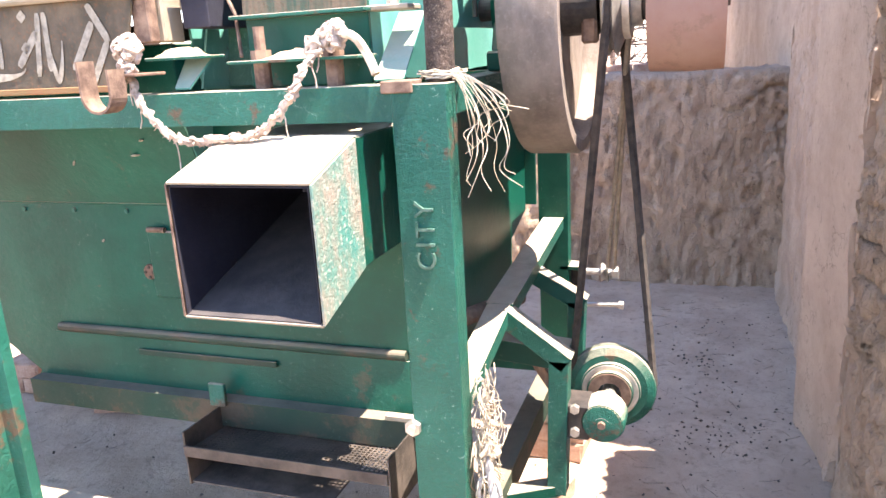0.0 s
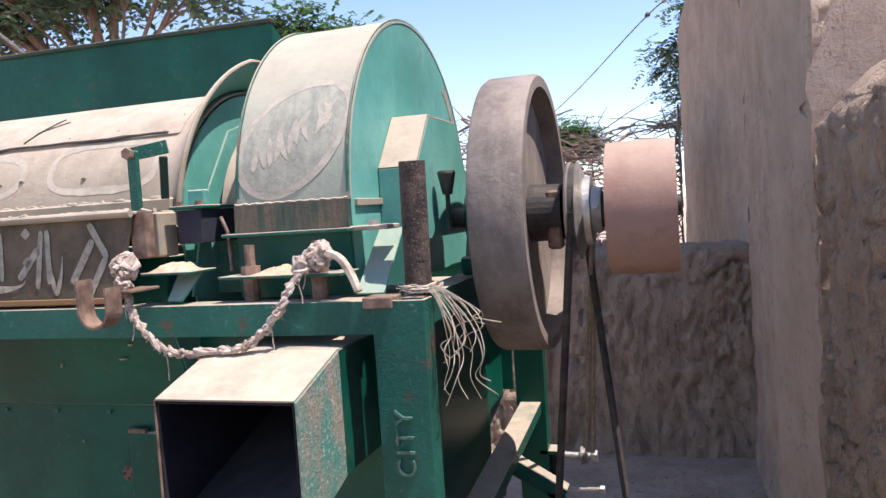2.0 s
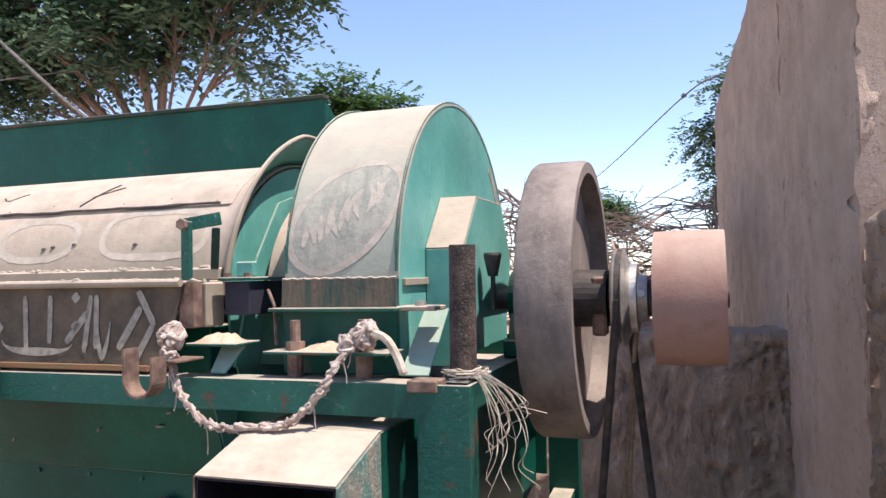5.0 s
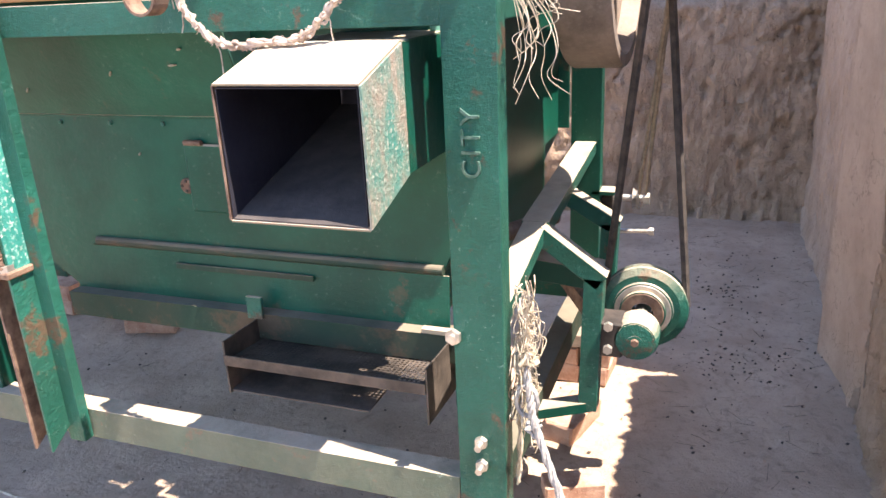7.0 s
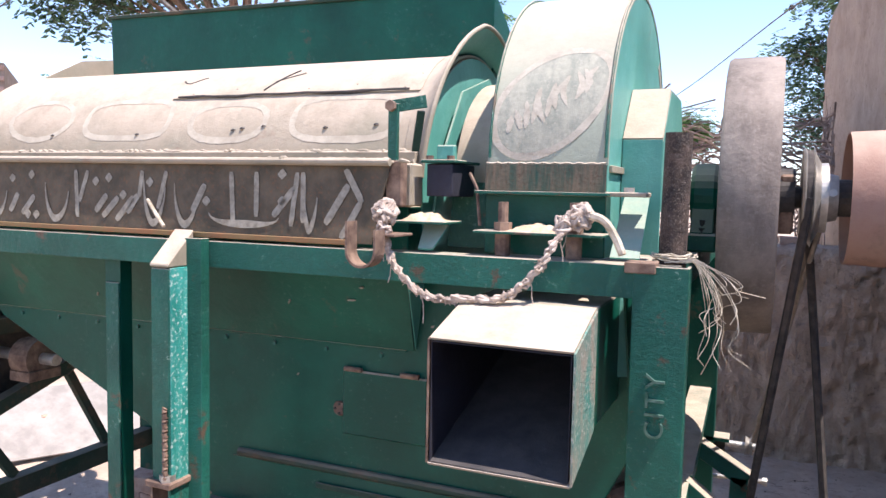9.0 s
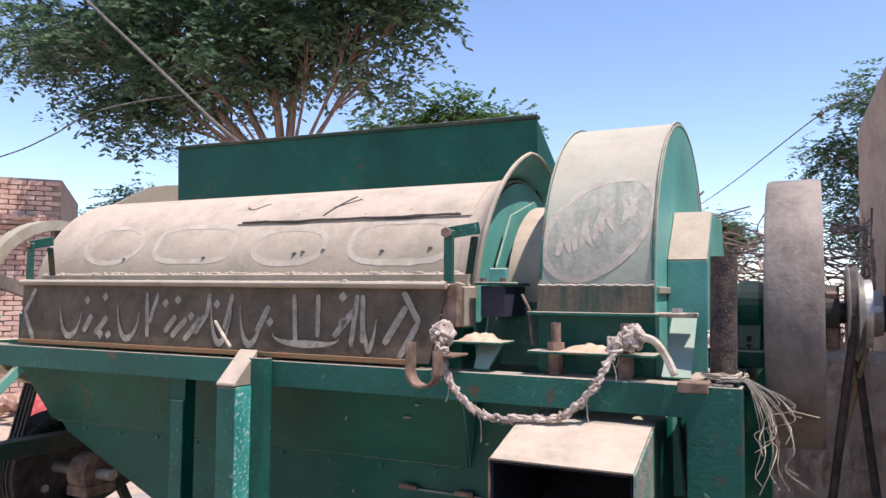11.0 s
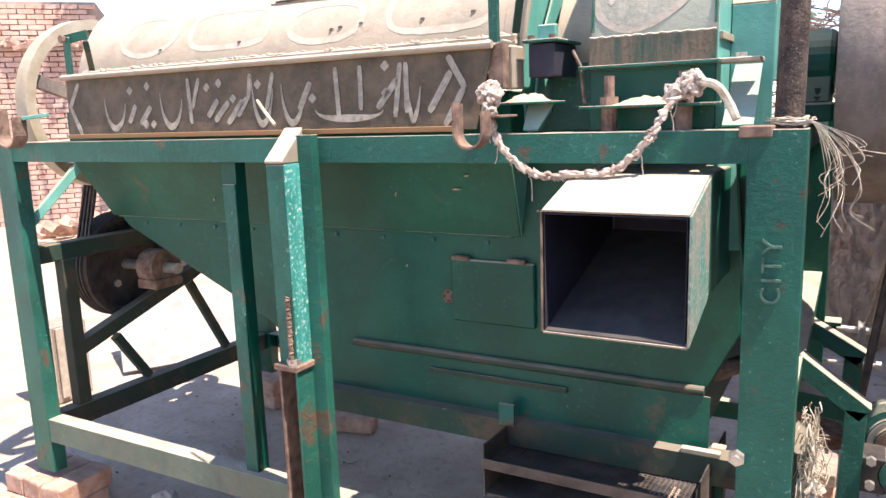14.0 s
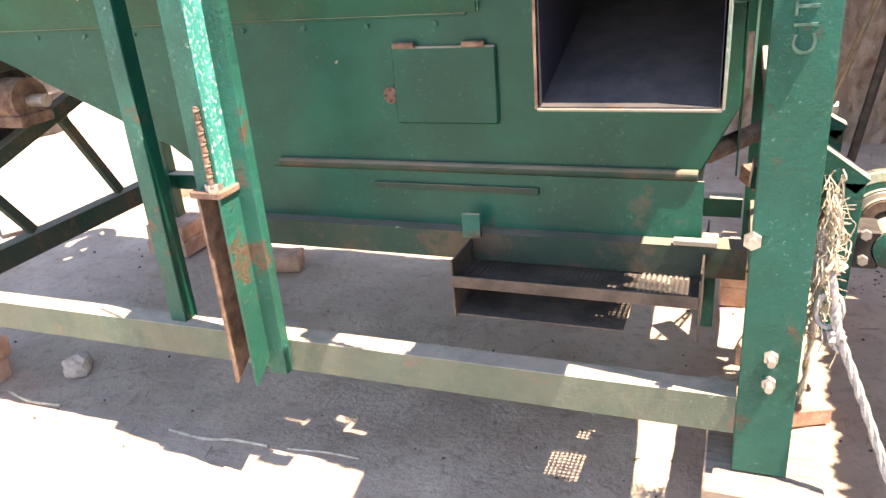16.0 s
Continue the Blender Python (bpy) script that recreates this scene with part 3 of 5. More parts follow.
for k in range(4):
    part("bolt", hexbolt((-0.915 + 0.013 * math.cos(k * 1.57), BY - 0.006, 0.94 + 0.013 * math.sin(k * 1.57)), (0, -1, 0), 0.004, 0.003), CAST_DARK, M)

# ---- square outlet spout
def spout_wall(a, c, f, k, b, rise, t):
    (ax, az), (cx, cz) = a, c
    bm = sheet([(ax, f, az), (cx, f, cz), (cx, k, cz + rise), (ax, k, az + rise)], t)
    if b > k:
        sheet([(ax, k, az + rise), (cx, k, cz + rise), (cx, b, cz + rise), (ax, b, az + rise)], t, bm)
    return bm


spout = part("spout", spout_wall((-0.446, 1.257), (-0.168, 1.257), -0.21, -0.035, -0.035, 0.053, 0.004), DUSTY, M, "square sheet-metal outlet, dusty and chipped")
part("side_plate", spout_wall((-0.168, 1.257), (-0.168, 1.017), -0.21, -0.035, -0.035, 0.053, 0.004), CHIPPED, spout, "flaking turquoise and rust side")
part("side_plate", spout_wall((-0.446, 1.017), (-0.446, 1.257), -0.21, -0.035, -0.035, 0.053, 0.004), RUST, spout)
part("floor_plate", spout_wall((-0.168, 1.017), (-0.446, 1.017), -0.21, -0.035, -0.035, 0.053, 0.004), DUSTY, spout)
# Lining: the gloom inside the outlet is painted in, with a lighter floor.
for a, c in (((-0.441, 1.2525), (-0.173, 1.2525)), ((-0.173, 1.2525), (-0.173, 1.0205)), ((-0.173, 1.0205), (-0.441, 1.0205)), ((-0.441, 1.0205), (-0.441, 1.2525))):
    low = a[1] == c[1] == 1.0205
    part("lining", spout_wall(a, c, -0.2085, 0.240 if low else -0.035, 0.240, 0.136 if low else 0.053, 0.0012), FLOORTIN if low else DARKTIN, spout, "inside of the outlet, its shade put into the dark colour")
for a, c in (((-0.441, 1.2575), (-0.170, 1.2575)), ((-0.1695, 1.2575), (-0.1695, 1.017))):
    part("neck", sheet([(a[0], -0.034, a[1] + 0.053), (c[0], -0.034, c[1] + 0.053), (c[0], BY, c[1] + 0.053), (a[0], BY, a[1] + 0.053)], 0.002), GREEN, spout)
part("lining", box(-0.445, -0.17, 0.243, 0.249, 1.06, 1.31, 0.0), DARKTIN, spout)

# ---- concave drum cover
R = 0.385
def arc_shell(x0, x1, r, a0, a1, t=0.006, cy=SY, cz=SZ, seg=40):
    return lathe([(x0, r - t), (x0, r), (x1, r), (x1, r - t)], "x", (0, cy, cz), seg, a0=a0, a1=a1)


part("drum_cover", arc_shell(-2.36, -0.66, R, radians(20), radians(172)), DUSTY, M, "long rounded drum cover, faded and thick with dust", True)
def flared_lip(lift, x_in, x_out):
    """A flange that opens outwards at the end of the drum cover, widest near the top."""
    def f(u, v):
        a = radians(62 + 114 * u)
        wide = 0.016 + 0.056 * max(0.0, 1 - abs(u - 0.36) / 0.62) ** 0.8
        r = R + lift + wide * v * v
        return Vector((x_in + (x_out - x_in) * v * (0.45 + 7.6 * wide), SY + r * math.cos(a), SZ + r * math.sin(a)))
    return rough_sheet(44, 6, f)


vs, fs = flared_lip(0.003, -0.705, -0.600)
mesh_of("drum_cover_lip", vs, fs, DUSTY, M, "flared lip at the end of the drum cover")
part("lip_rim", tube([vs[6 * 45 + k] for k in range(45)], 0.0065, 8), DUSTY, M, "dusty rolled rim of the lip", True)
vs, fs = flared_lip(-0.002, -0.705, -0.600)
mesh_of("lip_inside", vs, [q[::-1] for q in fs], TEAL, M, "turquoise inside of the flared lip")
part("drum_end_plate", lathe([(-0.66, 0.001), (-0.66, R - 0.01), (-0.654, R - 0.01), (-0.654, 0.001)], "x", (0, SY, SZ), 40), TEAL, M)
part("drum_end_plate", lathe([(-2.35, 0.001), (-2.35, R - 0.01), (-2.344, R - 0.01), (-2.344, 0.001)], "x", (0, SY, SZ), 40), GREEN, M)
part("patch_plate", arc_shell(-1.52, -0.70, R + 0.005, radians(112), radians(139), 0.004), DUSTY, M, "riveted patch plate")

# ---- tall fan housing
FR, FZ = 0.452, 1.60
part("fan_cover", arc_shell(-0.456, -0.185, FR, 0.0, radians(180), 0.006, cz=FZ), FANDUST, M, "rounded fan housing with a faded oval sign", True)
for x in (-0.452, -0.192):
    pts = [(SY + FR * 0.992 * math.cos(radians(a)), FZ + FR * 0.992 * math.sin(radians(a))) for a in range(0, 181, 5)]
    pts += [(SY - FR * 0.985, 1.40), (SY + FR * 0.985, 1.40)]
    # Side plate's grazing sunlight is mixed into its pale turquoise.
    part("fan_side", prism(pts, "x", x, x + 0.005), TEAL, M, "turquoise side plate with sunlit paleness in its colour")
part("fan_base", box(-0.457, -0.186, 0.110, 0.122, 1.40, 1.535, 0.002), GREEN, M)
part("fan_skirt", sheet([(-0.457, 0.108, 1.542), (-0.186, 0.108, 1.542), (-0.186, 0.112, 1.60), (-0.457, 0.112, 1.60)], 0.004), STREAKED, M, "rust-streaked strip below the housing")
part("weld_bead", tube([(-0.458 + 0.0055 * i, 0.112 + 0.0008 * math.sin(i * 2.3), 1.602 + 0.001 * math.cos(i * 1.3)) for i in range(50)], [0.0025 + 0.0012 * abs(math.sin(i * 1.7 + math.sin(i))) for i in range(50)], 6), DUSTY, M)
part("fan_base_flange", box(-0.470, -0.175, 0.070, 0.125, 1.534, 1.541, 0.001), GREEN_WORN, M)
part("fan_inner_cover", arc_shell(-0.60, -0.458, 0.30, radians(20), radians(178), 0.005), DUSTY, M, "", True)
part("fan_inlet_plate", prism([(SY - 0.40, 1.40), (SY - 0.34, 1.58), (SY - 0.30, 1.66), (SY - 0.20, 1.80), (SY, 1.86), (SY + 0.3, 1.7), (SY + 0.35, 1.40)], "x", -0.628, -0.622), TEAL, M)
part("inlet_skirt", sheet([(-0.60, 0.24, 1.40), (-0.458, 0.24, 1.40), (-0.458, 0.27, 1.56), (-0.60, 0.27, 1.56)], 0.004), GREEN_WORN, M)

# ---- bottom body under the covers
part("cover_base", box(-2.36, -0.66, 0.13, 1.19, 1.336, 1.50, 0.003), GREEN, M)
part("sign_panel", sheet([(-2.19, 0.018, 1.412), (-0.70, 0.018, 1.412), (-0.66, 0.030, 1.595), (-2.19, 0.030, 1.595)], -0.005), PANEL, M, "dark painted sign panel with faded cream lettering")
part("ledge", box(-2.20, -0.655, 0.020, 0.19, 1.597, 1.604, 0.002), DUSTY, M)
part("ledge_bead", cyl((-2.20, 0.020, 1.604), (-0.655, 0.020, 1.600), 0.009, 10), DUSTY, M)
part("ledge_bead", box(-2.30, -0.66, 0.165, 0.20, 1.604, 1.634, 0.004), DUSTY, M)

# ---- feed hopper behind the drum
part("feed_hopper", sheet([(-2.21, 0.71, 1.86), (-0.66, 0.71, 1.86), (-0.66, 0.70, 2.145), (-2.21, 0.70, 2.165)], 0.005), GREEN, M)
part("feed_hopper_rim", bar((-2.215, 0.70, 2.168), (-0.655, 0.70, 2.153), 0.035, 0.012), GRIME_SHADED, M)
part("feed_hopper_side", prism([(0.70, 1.86), (0.70, 2.145), (0.98, 1.98), (0.98, 1.75)], "x", -0.664, -0.659), GREEN, M)
part("feed_hopper_side", prism([(0.40, 1.85), (0.72, 2.02), (1.15, 2.10), (0.95, 1.75)], "x", -2.40, -2.395), DUSTY, M)

# ---- flywheel, belt pulleys and shaft
fw = part("flywheel", lathe([(0.03, 0.29), (0.03, 0.338), (0.038, 0.343), (0.145, 0.343), (0.153, 0.338), (0.153, 0.312), (0.03, 0.305)], "x", (0, SY, SZ), 72), CAST, M, "heavy dusty cast-iron flywheel", True)
disc = bmesh.new()
lathe([(0.092, 0.05), (0.092, 0.308), (0.107, 0.308), (0.107, 0.05)], "x", (0, SY, SZ), 48, disc)
part("web", disc, CAST, fw)
part("hub", lathe([(0.02, 0.03), (0.02, 0.075), (0.19, 0.07), (0.19, 0.03)], "x", (0, SY, SZ), 32), CAST_DARK, fw)
part("shaft", cyl((-2.9, SY, SZ), (0.47, SY, SZ), 0.026, 20), CAST_DARK, M)
part("flat_pulley", lathe([(0.303, 0.155), (0.303, 0.160), (0.38, 0.163), (0.462, 0.160), (0.462, 0.155), (0.38, 0.156)], "x", (0, SY, SZ), 56), REDOX, M, "flat belt pulley in worn red primer", True)
part("flat_pulley_web", lathe([(0.37, 0.02), (0.37, 0.157), (0.382, 0.157), (0.382, 0.02)], "x", (0, SY, SZ), 40), REDOX, M)
vg = [(0.205, 0.03), (0.205, 0.118), (0.210, 0.122), (0.220, 0.105), (0.230, 0.122), (0.236, 0.105), (0.246, 0.085), (0.262, 0.085), (0.262, 0.06), (0.285, 0.055), (0.285, 0.03)]
part("stepped_pulley", lathe(vg, "x", (0, SY, SZ), 40), STEEL, M, "small stepped v-belt pulley")

# ---- pulley shields, brackets and bearings on the right side
part("bearing_shield", prism([(0.30, 1.40), (0.30, 1.66), (0.40, 1.78), (0.62, 1.79), (0.76, 1.66), (0.76, 1.40)], "x", -0.185, -0.175), TEAL, M)
part("shield_top", sheet([(-0.185, 0.285, 1.665), (-0.095, 0.285, 1.665), (-0.095, 0.395, 1.79), (-0.185, 0.395, 1.79)], 0.005), DUSTY, M, "slanted dusty guard plate")
part("shield_top", box(-0.185, -0.095, 0.395, 0.62, 1.787, 1.792, 0.001), DUSTY, M)
part("shield_front", box(-0.185, -0.095, 0.281, 0.286, 1.40, 1.665, 0.001), TEAL, M)
part("shield_side", prism([(0.283, 1.50), (0.283, 1.66), (0.395, 1.787), (0.62, 1.787), (0.70, 1.66), (0.70, 1.50)], "x", -0.099, -0.094), TEAL, M)
brg = part("bearing_block", box(-0.055, 0.02, SY - 0.11, SY + 0.11, 1.40, 1.445, 0.005), GREEN, M, "green plummer block on the side rail")
part("bearing_cap", lathe([(-0.05, 0.027), (-0.05, 0.075), (-0.04, 0.082), (0.005, 0.082), (0.015, 0.075), (0.015, 0.027)], "x", (0, SY, SZ), 28), GREEN, brg)
part("foot", prism([(SY - 0.10, 1.445), (SY + 0.10, 1.445), (SY + 0.06, 1.54), (SY - 0.06, 1.54)], "x", -0.045, 0.010, bev=0.003), GREEN, brg)
for dy in (-0.085, 0.085):
    part("bolt", hexbolt((-0.017, SY + dy, 1.445), (0, 0, 1), 0.014, 0.014, 0.02), CAST_DARK, brg)
part("grease_cup", lathe([(0.0, 0.002), (0.0, 0.012), (0.03, 0.018), (0.05, 0.022), (0.056, 0.020), (0.056, 0.002)], "z", (-0.06, 0.40, 1.60), 14), CAST_DARK, M)
part("grease_pipe", cyl((-0.06, 0.40, 1.52), (-0.06, 0.40, 1.60), 0.006, 8), CAST_DARK, M)
part("hub_dog", box(0.155, 0.19, SY - 0.06, SY - 0.01, SZ - 0.09, SZ + 0.055, 0.006), RUST, M)
part("collar", lathe([(0.285, 0.027), (0.285, 0.045), (0.315, 0.045), (0.315, 0.027)], "x", (0, SY, SZ), 20), CAST_DARK, M)
part("set_screw", hexbolt((0.272, SY - 0.05, SZ + 0.01), (0, -1, 0.2), 0.010, 0.012), STEEL, M)

# the wooden stake wedged in the corner post, and its lashing
stake = tagged(link("stake", cyl((-0.045, 0.105, 1.30), (-0.040, 0.100, 1.665), 0.028, 14, r2=0.027), POLE, None, "", True), label="dark barked round stake wedged upright in the corner post", category="stake")

# flange shelves with pins and chaff
def pin_shelf(x0, x1, y0, y1, z, pins):
    sh = part("shelf", box(x0, x1, y0, y1, z - 0.006, z, 0.001), GREEN_WORN, M, "small flange with dusty chaff on it")
    for x, y, h in pins:
        part("pin", cyl((x, y, z), (x, y, z + h), 0.011, 10), RUST, sh)
        part("nut", hexbolt((x, y, z), (0, 0, 1), 0.02, 0.018), RUST, sh)
        part("stud", cyl((x, y, z - 0.06), (x, y, z - 0.006), 0.017, 10), RUST, sh)
    return sh


def chaff_heap(x0, x1, y0, y1, z, h, seed):
    def f(u, v):
        e = min(u, 1 - u, v, 1 - v) * 4
        return Vector((x0 + (x1 - x0) * u, y0 + (y1 - y0) * v, z + h * min(1.0, e) * (0.55 + 0.5 * fbm(u * 5 + seed, v * 5, seed))))
    vs, fs = rough_sheet(22, 10, f)
    ob = mesh_of("chaff", vs, fs, GRAIN)
    tagged(ob, label="small heap of orange-brown chaff and dust on a flange", category="chaff", kind="stuff")


pin_shelf(-0.452, -0.172, 0.02, 0.108, 1.455, [(-0.395, 0.055, 0.062), (-0.238, 0.055, 0.064)])
chaff_heap(-0.385, -0.255, 0.03, 0.105, 1.455, 0.022, 3.0)
pin_shelf(-0.640, -0.515, 0.015, 0.11, 1.470, [])
chaff_heap(-0.63, -0.54, 0.03, 0.105, 1.470, 0.028, 8.0)
part("shelf_gusset", sheet([(-0.585, 0.03, 1.405), (-0.55, 0.03, 1.405), (-0.535, 0.10, 1.465), (-0.60, 0.10, 1.465)], 0.005), TEAL, M)
part("end_block", box(-0.660, -0.628, 0.075, 0.14, 1.50, 1.60, 0.004), DUSTY, M)
part("dark_box", box(-0.60, -0.535, 0.10, 0.24, 1.525, 1.60, 0.002), DARKTIN, M)
part("dark_box_lid", box(-0.612, -0.525, 0.09, 0.25, 1.602, 1.610, 0.002), GREEN_WORN, M)
for x in (-0.595, -0.542):
    part("bolt", hexbolt((x, 0.105, 1.610), (0, 0, 1), 0.009, 0.009), RUST, M)
part("tab", box(-0.590, -0.545, 0.13, 0.15, 1.610, 1.645, 0.003), TEAL, M)
part("hanger_wire", tube([(-0.50, 0.12, 1.58), (-0.478, 0.11, 1.545), (-0.470, 0.10, 1.50), (-0.462, 0.09, 1.462)], 0.004, 6), RUST, M)
part("side_lug", box(-0.186, -0.10, 0.10, 0.17, 1.533, 1.543, 0.002), DUSTY, M)
part("side_lug_bolt", hexbolt((-0.14, 0.125, 1.543), (0, 0, 1), 0.012, 0.010), STEEL, M)
part("side_strip", box(-0.187, -0.179, 0.14, 0.30, 1.585, 1.60, 0.001), DUSTY, M)
part("side_light_plate", sheet([(-0.165, 0.07, 1.405), (-0.105, 0.07, 1.405), (-0.11, 0.22, 1.53), (-0.165, 0.22, 1.53)], 0.004), TEAL, M)

# cover brackets at both ends of the drum
def cover_bracket(x, s):
    b = part("cover_bracket", bar((x, 0.055, 1.60), (x, 0.055, 1.735), 0.024, 0.012, up=(0, 1, 0)), GREEN_WORN, M, "angle bracket holding the drum cover")
    part("arm", bar((x - s * 0.01, 0.055, 1.728), (x + s * 0.068, 0.085, 1.742), 0.008, 0.030), GREEN_WORN, b)
    part("bolt", hexbolt((x, 0.045, 1.728), (0, -1, 0), 0.013, 0.012), RUST, b)
    part("strut", bar((x + s * 0.055, 0.085, 1.72), (x + s * 0.025, 0.12, 1.63), 0.018, 0.008), GRIME_SHADED, b)
    part("lower_angle", box(x - 0.012, x + 0.030, 0.04, 0.070, 1.50, 1.605, 0.003), RUST, b)


cover_bracket(-0.665, 1)
cover_bracket(-2.205, 1)

# dents, rivets and the torn seam on the drum cover
def on_drum(x, deg, lift=0.0):
    a = radians(deg)
    return Vector((x, SY + (R + lift) * math.cos(a), SZ + (R + lift) * math.sin(a)))


rng = random.Random(4)
part("torn_seam", tube([on_drum(-1.50 + 0.045 * i, 138.6 + 1.0 * fbm(i * 0.35, 2), 0.005) for i in range(18)], [0.0035 + 0.003 * abs(fbm(i * 0.7, 5)) for i in range(18)], 6), CAST_DARK, M, "dark torn seam of the patch")
part("torn_seam", tube([on_drum(-1.20 + 0.010 * i, 136 - 2.2 * i, 0.005) for i in range(8)], 0.003, 6), CAST_DARK, M)
part("torn_seam", tube([on_drum(-1.18 + 0.02 * i, 130 - 1.6 * i, 0.005) for i in range(5)], 0.0025, 6), CAST_DARK, M)
part("torn_seam", tube([on_drum(-1.53 + 0.016 * i, 126 + 2.5 * math.sin(i * 0.9), 0.004) for i in range(6)], 0.003, 6), CAST_DARK, M)
for x, deg in [(-1.45, 136.5), (-1.30, 134), (-1.05, 135.5), (-0.90, 134), (-0.75, 137), (-0.72, 128), (-0.80, 117), (-1.40, 113), (-1.15, 155), (-1.25, 156.5), (-1.22, 155.8), (-0.95, 156), (-0.80, 155), (-1.6, 158), (-0.74, 120), (-1.95, 158)]:
    part("rivet", lathe([(0.0, 0.0005), (0.0, 0.008), (0.004, 0.006), (0.006, 0.0005)], "z", on_drum(x, deg, -0.001), 8), CAST_DARK, M)

# crusted dirt along the ledge
def crust(name, x0, x1, y, z, r, seed, mat):
    cg = random.Random(seed)
    n = int((x1 - x0) / 0.009)
    pts = [(x0 + (x1 - x0) * i / n, y + cg.uniform(-0.003, 0.003), z + cg.uniform(-0.003, 0.002)) for i in range(n + 1)]
    rs = [max(0.002, r * cg.uniform(0.25, 1.0) * (0.5 + cg.random() * (0.4 + fbm(i * 0.07, seed)))) for i in range(n + 1)]
    part(name, tube(pts, rs, 7), mat, M, "", True)


crust("dirt_crust", -2.29, -0.67, 0.172, 1.634, 0.008, 1.0, DUSTY)
crust("dirt_crust", -2.19, -0.66, 0.022, 1.608, 0.005, 5.0, DUSTY)
crust("dirt_crust", -0.64, -0.60, 0.03, 1.603, 0.010, 9.0, DUSTY)
part("panel_edge", bar((-2.19, 0.014, 1.416), (-0.735, 0.014, 1.414), 0.006, 0.013), OCHRE, M, "ochre rust line along the panel foot")

# faded sign strokes: plain bars of paint
def stroke_on_panel(x, z, w, h, turn=0.0, name="paint_bar"):
    c, s = math.cos(radians(turn)), math.sin(radians(turn))
    pts = []
    for u, v in ((-0.5, -0.42), (-0.3, -0.5), (0.3, -0.5), (0.5, -0.35), (0.5, 0.42), (0.25, 0.5), (-0.35, 0.5), (-0.5, 0.4)):
        a, b = u * w, v * h
        pts.append((x + a * c - b * s, z + a * s + b * c))
    bm = bmesh.new()
    lean = (0.030 - 0.018) / (1.595 - 1.412)
    prism(pts, "y", 0.0, 0.0012, bm)
    for vert in bm.verts:
        vert.co.y += 0.018 + (vert.co.z - 1.412) * lean - 0.0022
    part(name, bm, LETTER, sign)


sign = next(o for o in M.children if o.name.startswith("sign_panel"))
for x in (-2.17, -0.735):
    k = 1 if x < -1 else -1
    stroke_on_panel(x + k * 0.015, 1.545, 0.016, 0.09, k * -32)
    stroke_on_panel(x + k * 0.02, 1.465, 0.016, 0.10, k * 30)
def bent_bar(x, w, h, z0=1.428, flat=1.0):
    """A bar of paint bent into a hollow, thick at the foot and thin at both ends."""
    n, bm = 16, bmesh.new()
    rows = []
    for k in range(n + 1):
        a = math.pi * (1 + k / n)
        lift = h if k < n / 2 else h * 0.8
        px, pz = x + w / 2 * math.cos(a), z0 + lift * (1 + math.sin(a)) ** flat
        t = 0.003 + 0.017 * math.sin(math.pi * k / n) ** 1.5
        nx, nz = math.cos(a), math.sin(a)
        rows.append([bm.verts.new((px + nx * q, 0.018 + (pz + nz * q - 1.412) * 0.0656 - 0.002, pz + nz * q)) for q in (0.0, -t)])
    for A, B in zip(rows, rows[1:]):
        bm.faces.new((A[0], B[0], B[1], A[1]))
    part("paint_bar", bm, LETTER, sign)


for x, w, h in ((-1.959, 0.1, 0.105), (-1.708, 0.095, 0.11), (-1.351, 0.078, 0.13), (-1.245, 0.08, 0.115), (-0.868, 0.042, 0.11)):
    bent_bar(x, w, h)
bent_bar(-1.062, 0.215, 0.035, 1.436)
for x, h, turn in ((-1.63, 0.13, 6), (-1.605, 0.09, -18), (-1.398, 0.07, -6), (-1.324, 0.1, -14), (-1.097, 0.13, 5), (-1.024, 0.11, 2), (-0.913, 0.13, -6), (-0.888, 0.12, 2)):
    stroke_on_panel(x, 1.575 - h / 2, 0.014, h, turn)
for x, h, turn in ((-1.878, 0.06, -30), (-1.819, 0.07, -42), (-1.537, 0.06, -40), (-1.502, 0.075, -45), (-1.451, 0.085, -42), (-1.424, 0.06, -35), (-1.203, 0.08, -28), (-0.943, 0.09, -40), (-0.794, 0.11, -32)):
    stroke_on_panel(x, 1.49 + rng.uniform(-0.02, 0.02), 0.018, h, turn)
for x, z in ((-1.888, 1.55), (-1.81, 1.56), (-1.819, 1.447), (-1.786, 1.447), (-1.56, 1.545), (-1.513, 1.555), (-1.459, 1.51), (-1.178, 1.5), (-0.95, 1.57), (-0.948, 1.505), (-1.367, 1.545)):
    stroke_on_panel(x, z, 0.020, 0.020, 45)

# faded ornaments on the drum cover and the oval on the fan housing
def drum_band(pts, width, mat, lift=0.0008, place=None, gaps=-1):
    place = place or on_drum
    n = len(pts)
    vs, fs = [], []
    for i, (x, a) in enumerate(pts):
        x0, a0 = pts[i - 1]
        x1, a1 = pts[(i + 1) % n]
        d = Vector(((x1 - x0), (a1 - a0) * 0.0067)).normalized()
        nrm = Vector((-d.y, d.x)) * width * 0.5 * (0.75 + 0.5 * abs(fbm(i * 0.35, x)))
        vs += [place(x + nrm.x, a + nrm.y / 0.0067, lift), place(x - nrm.x, a - nrm.y / 0.0067, lift)]
    fs = [(2 * i, 2 * ((i + 1) % n), 2 * ((i + 1) % n) + 1, 2 * i + 1) for i in range(n) if gaps < 0 or fbm(i * 0.31, pts[0][0] * 3) > gaps]
    return vs, fs


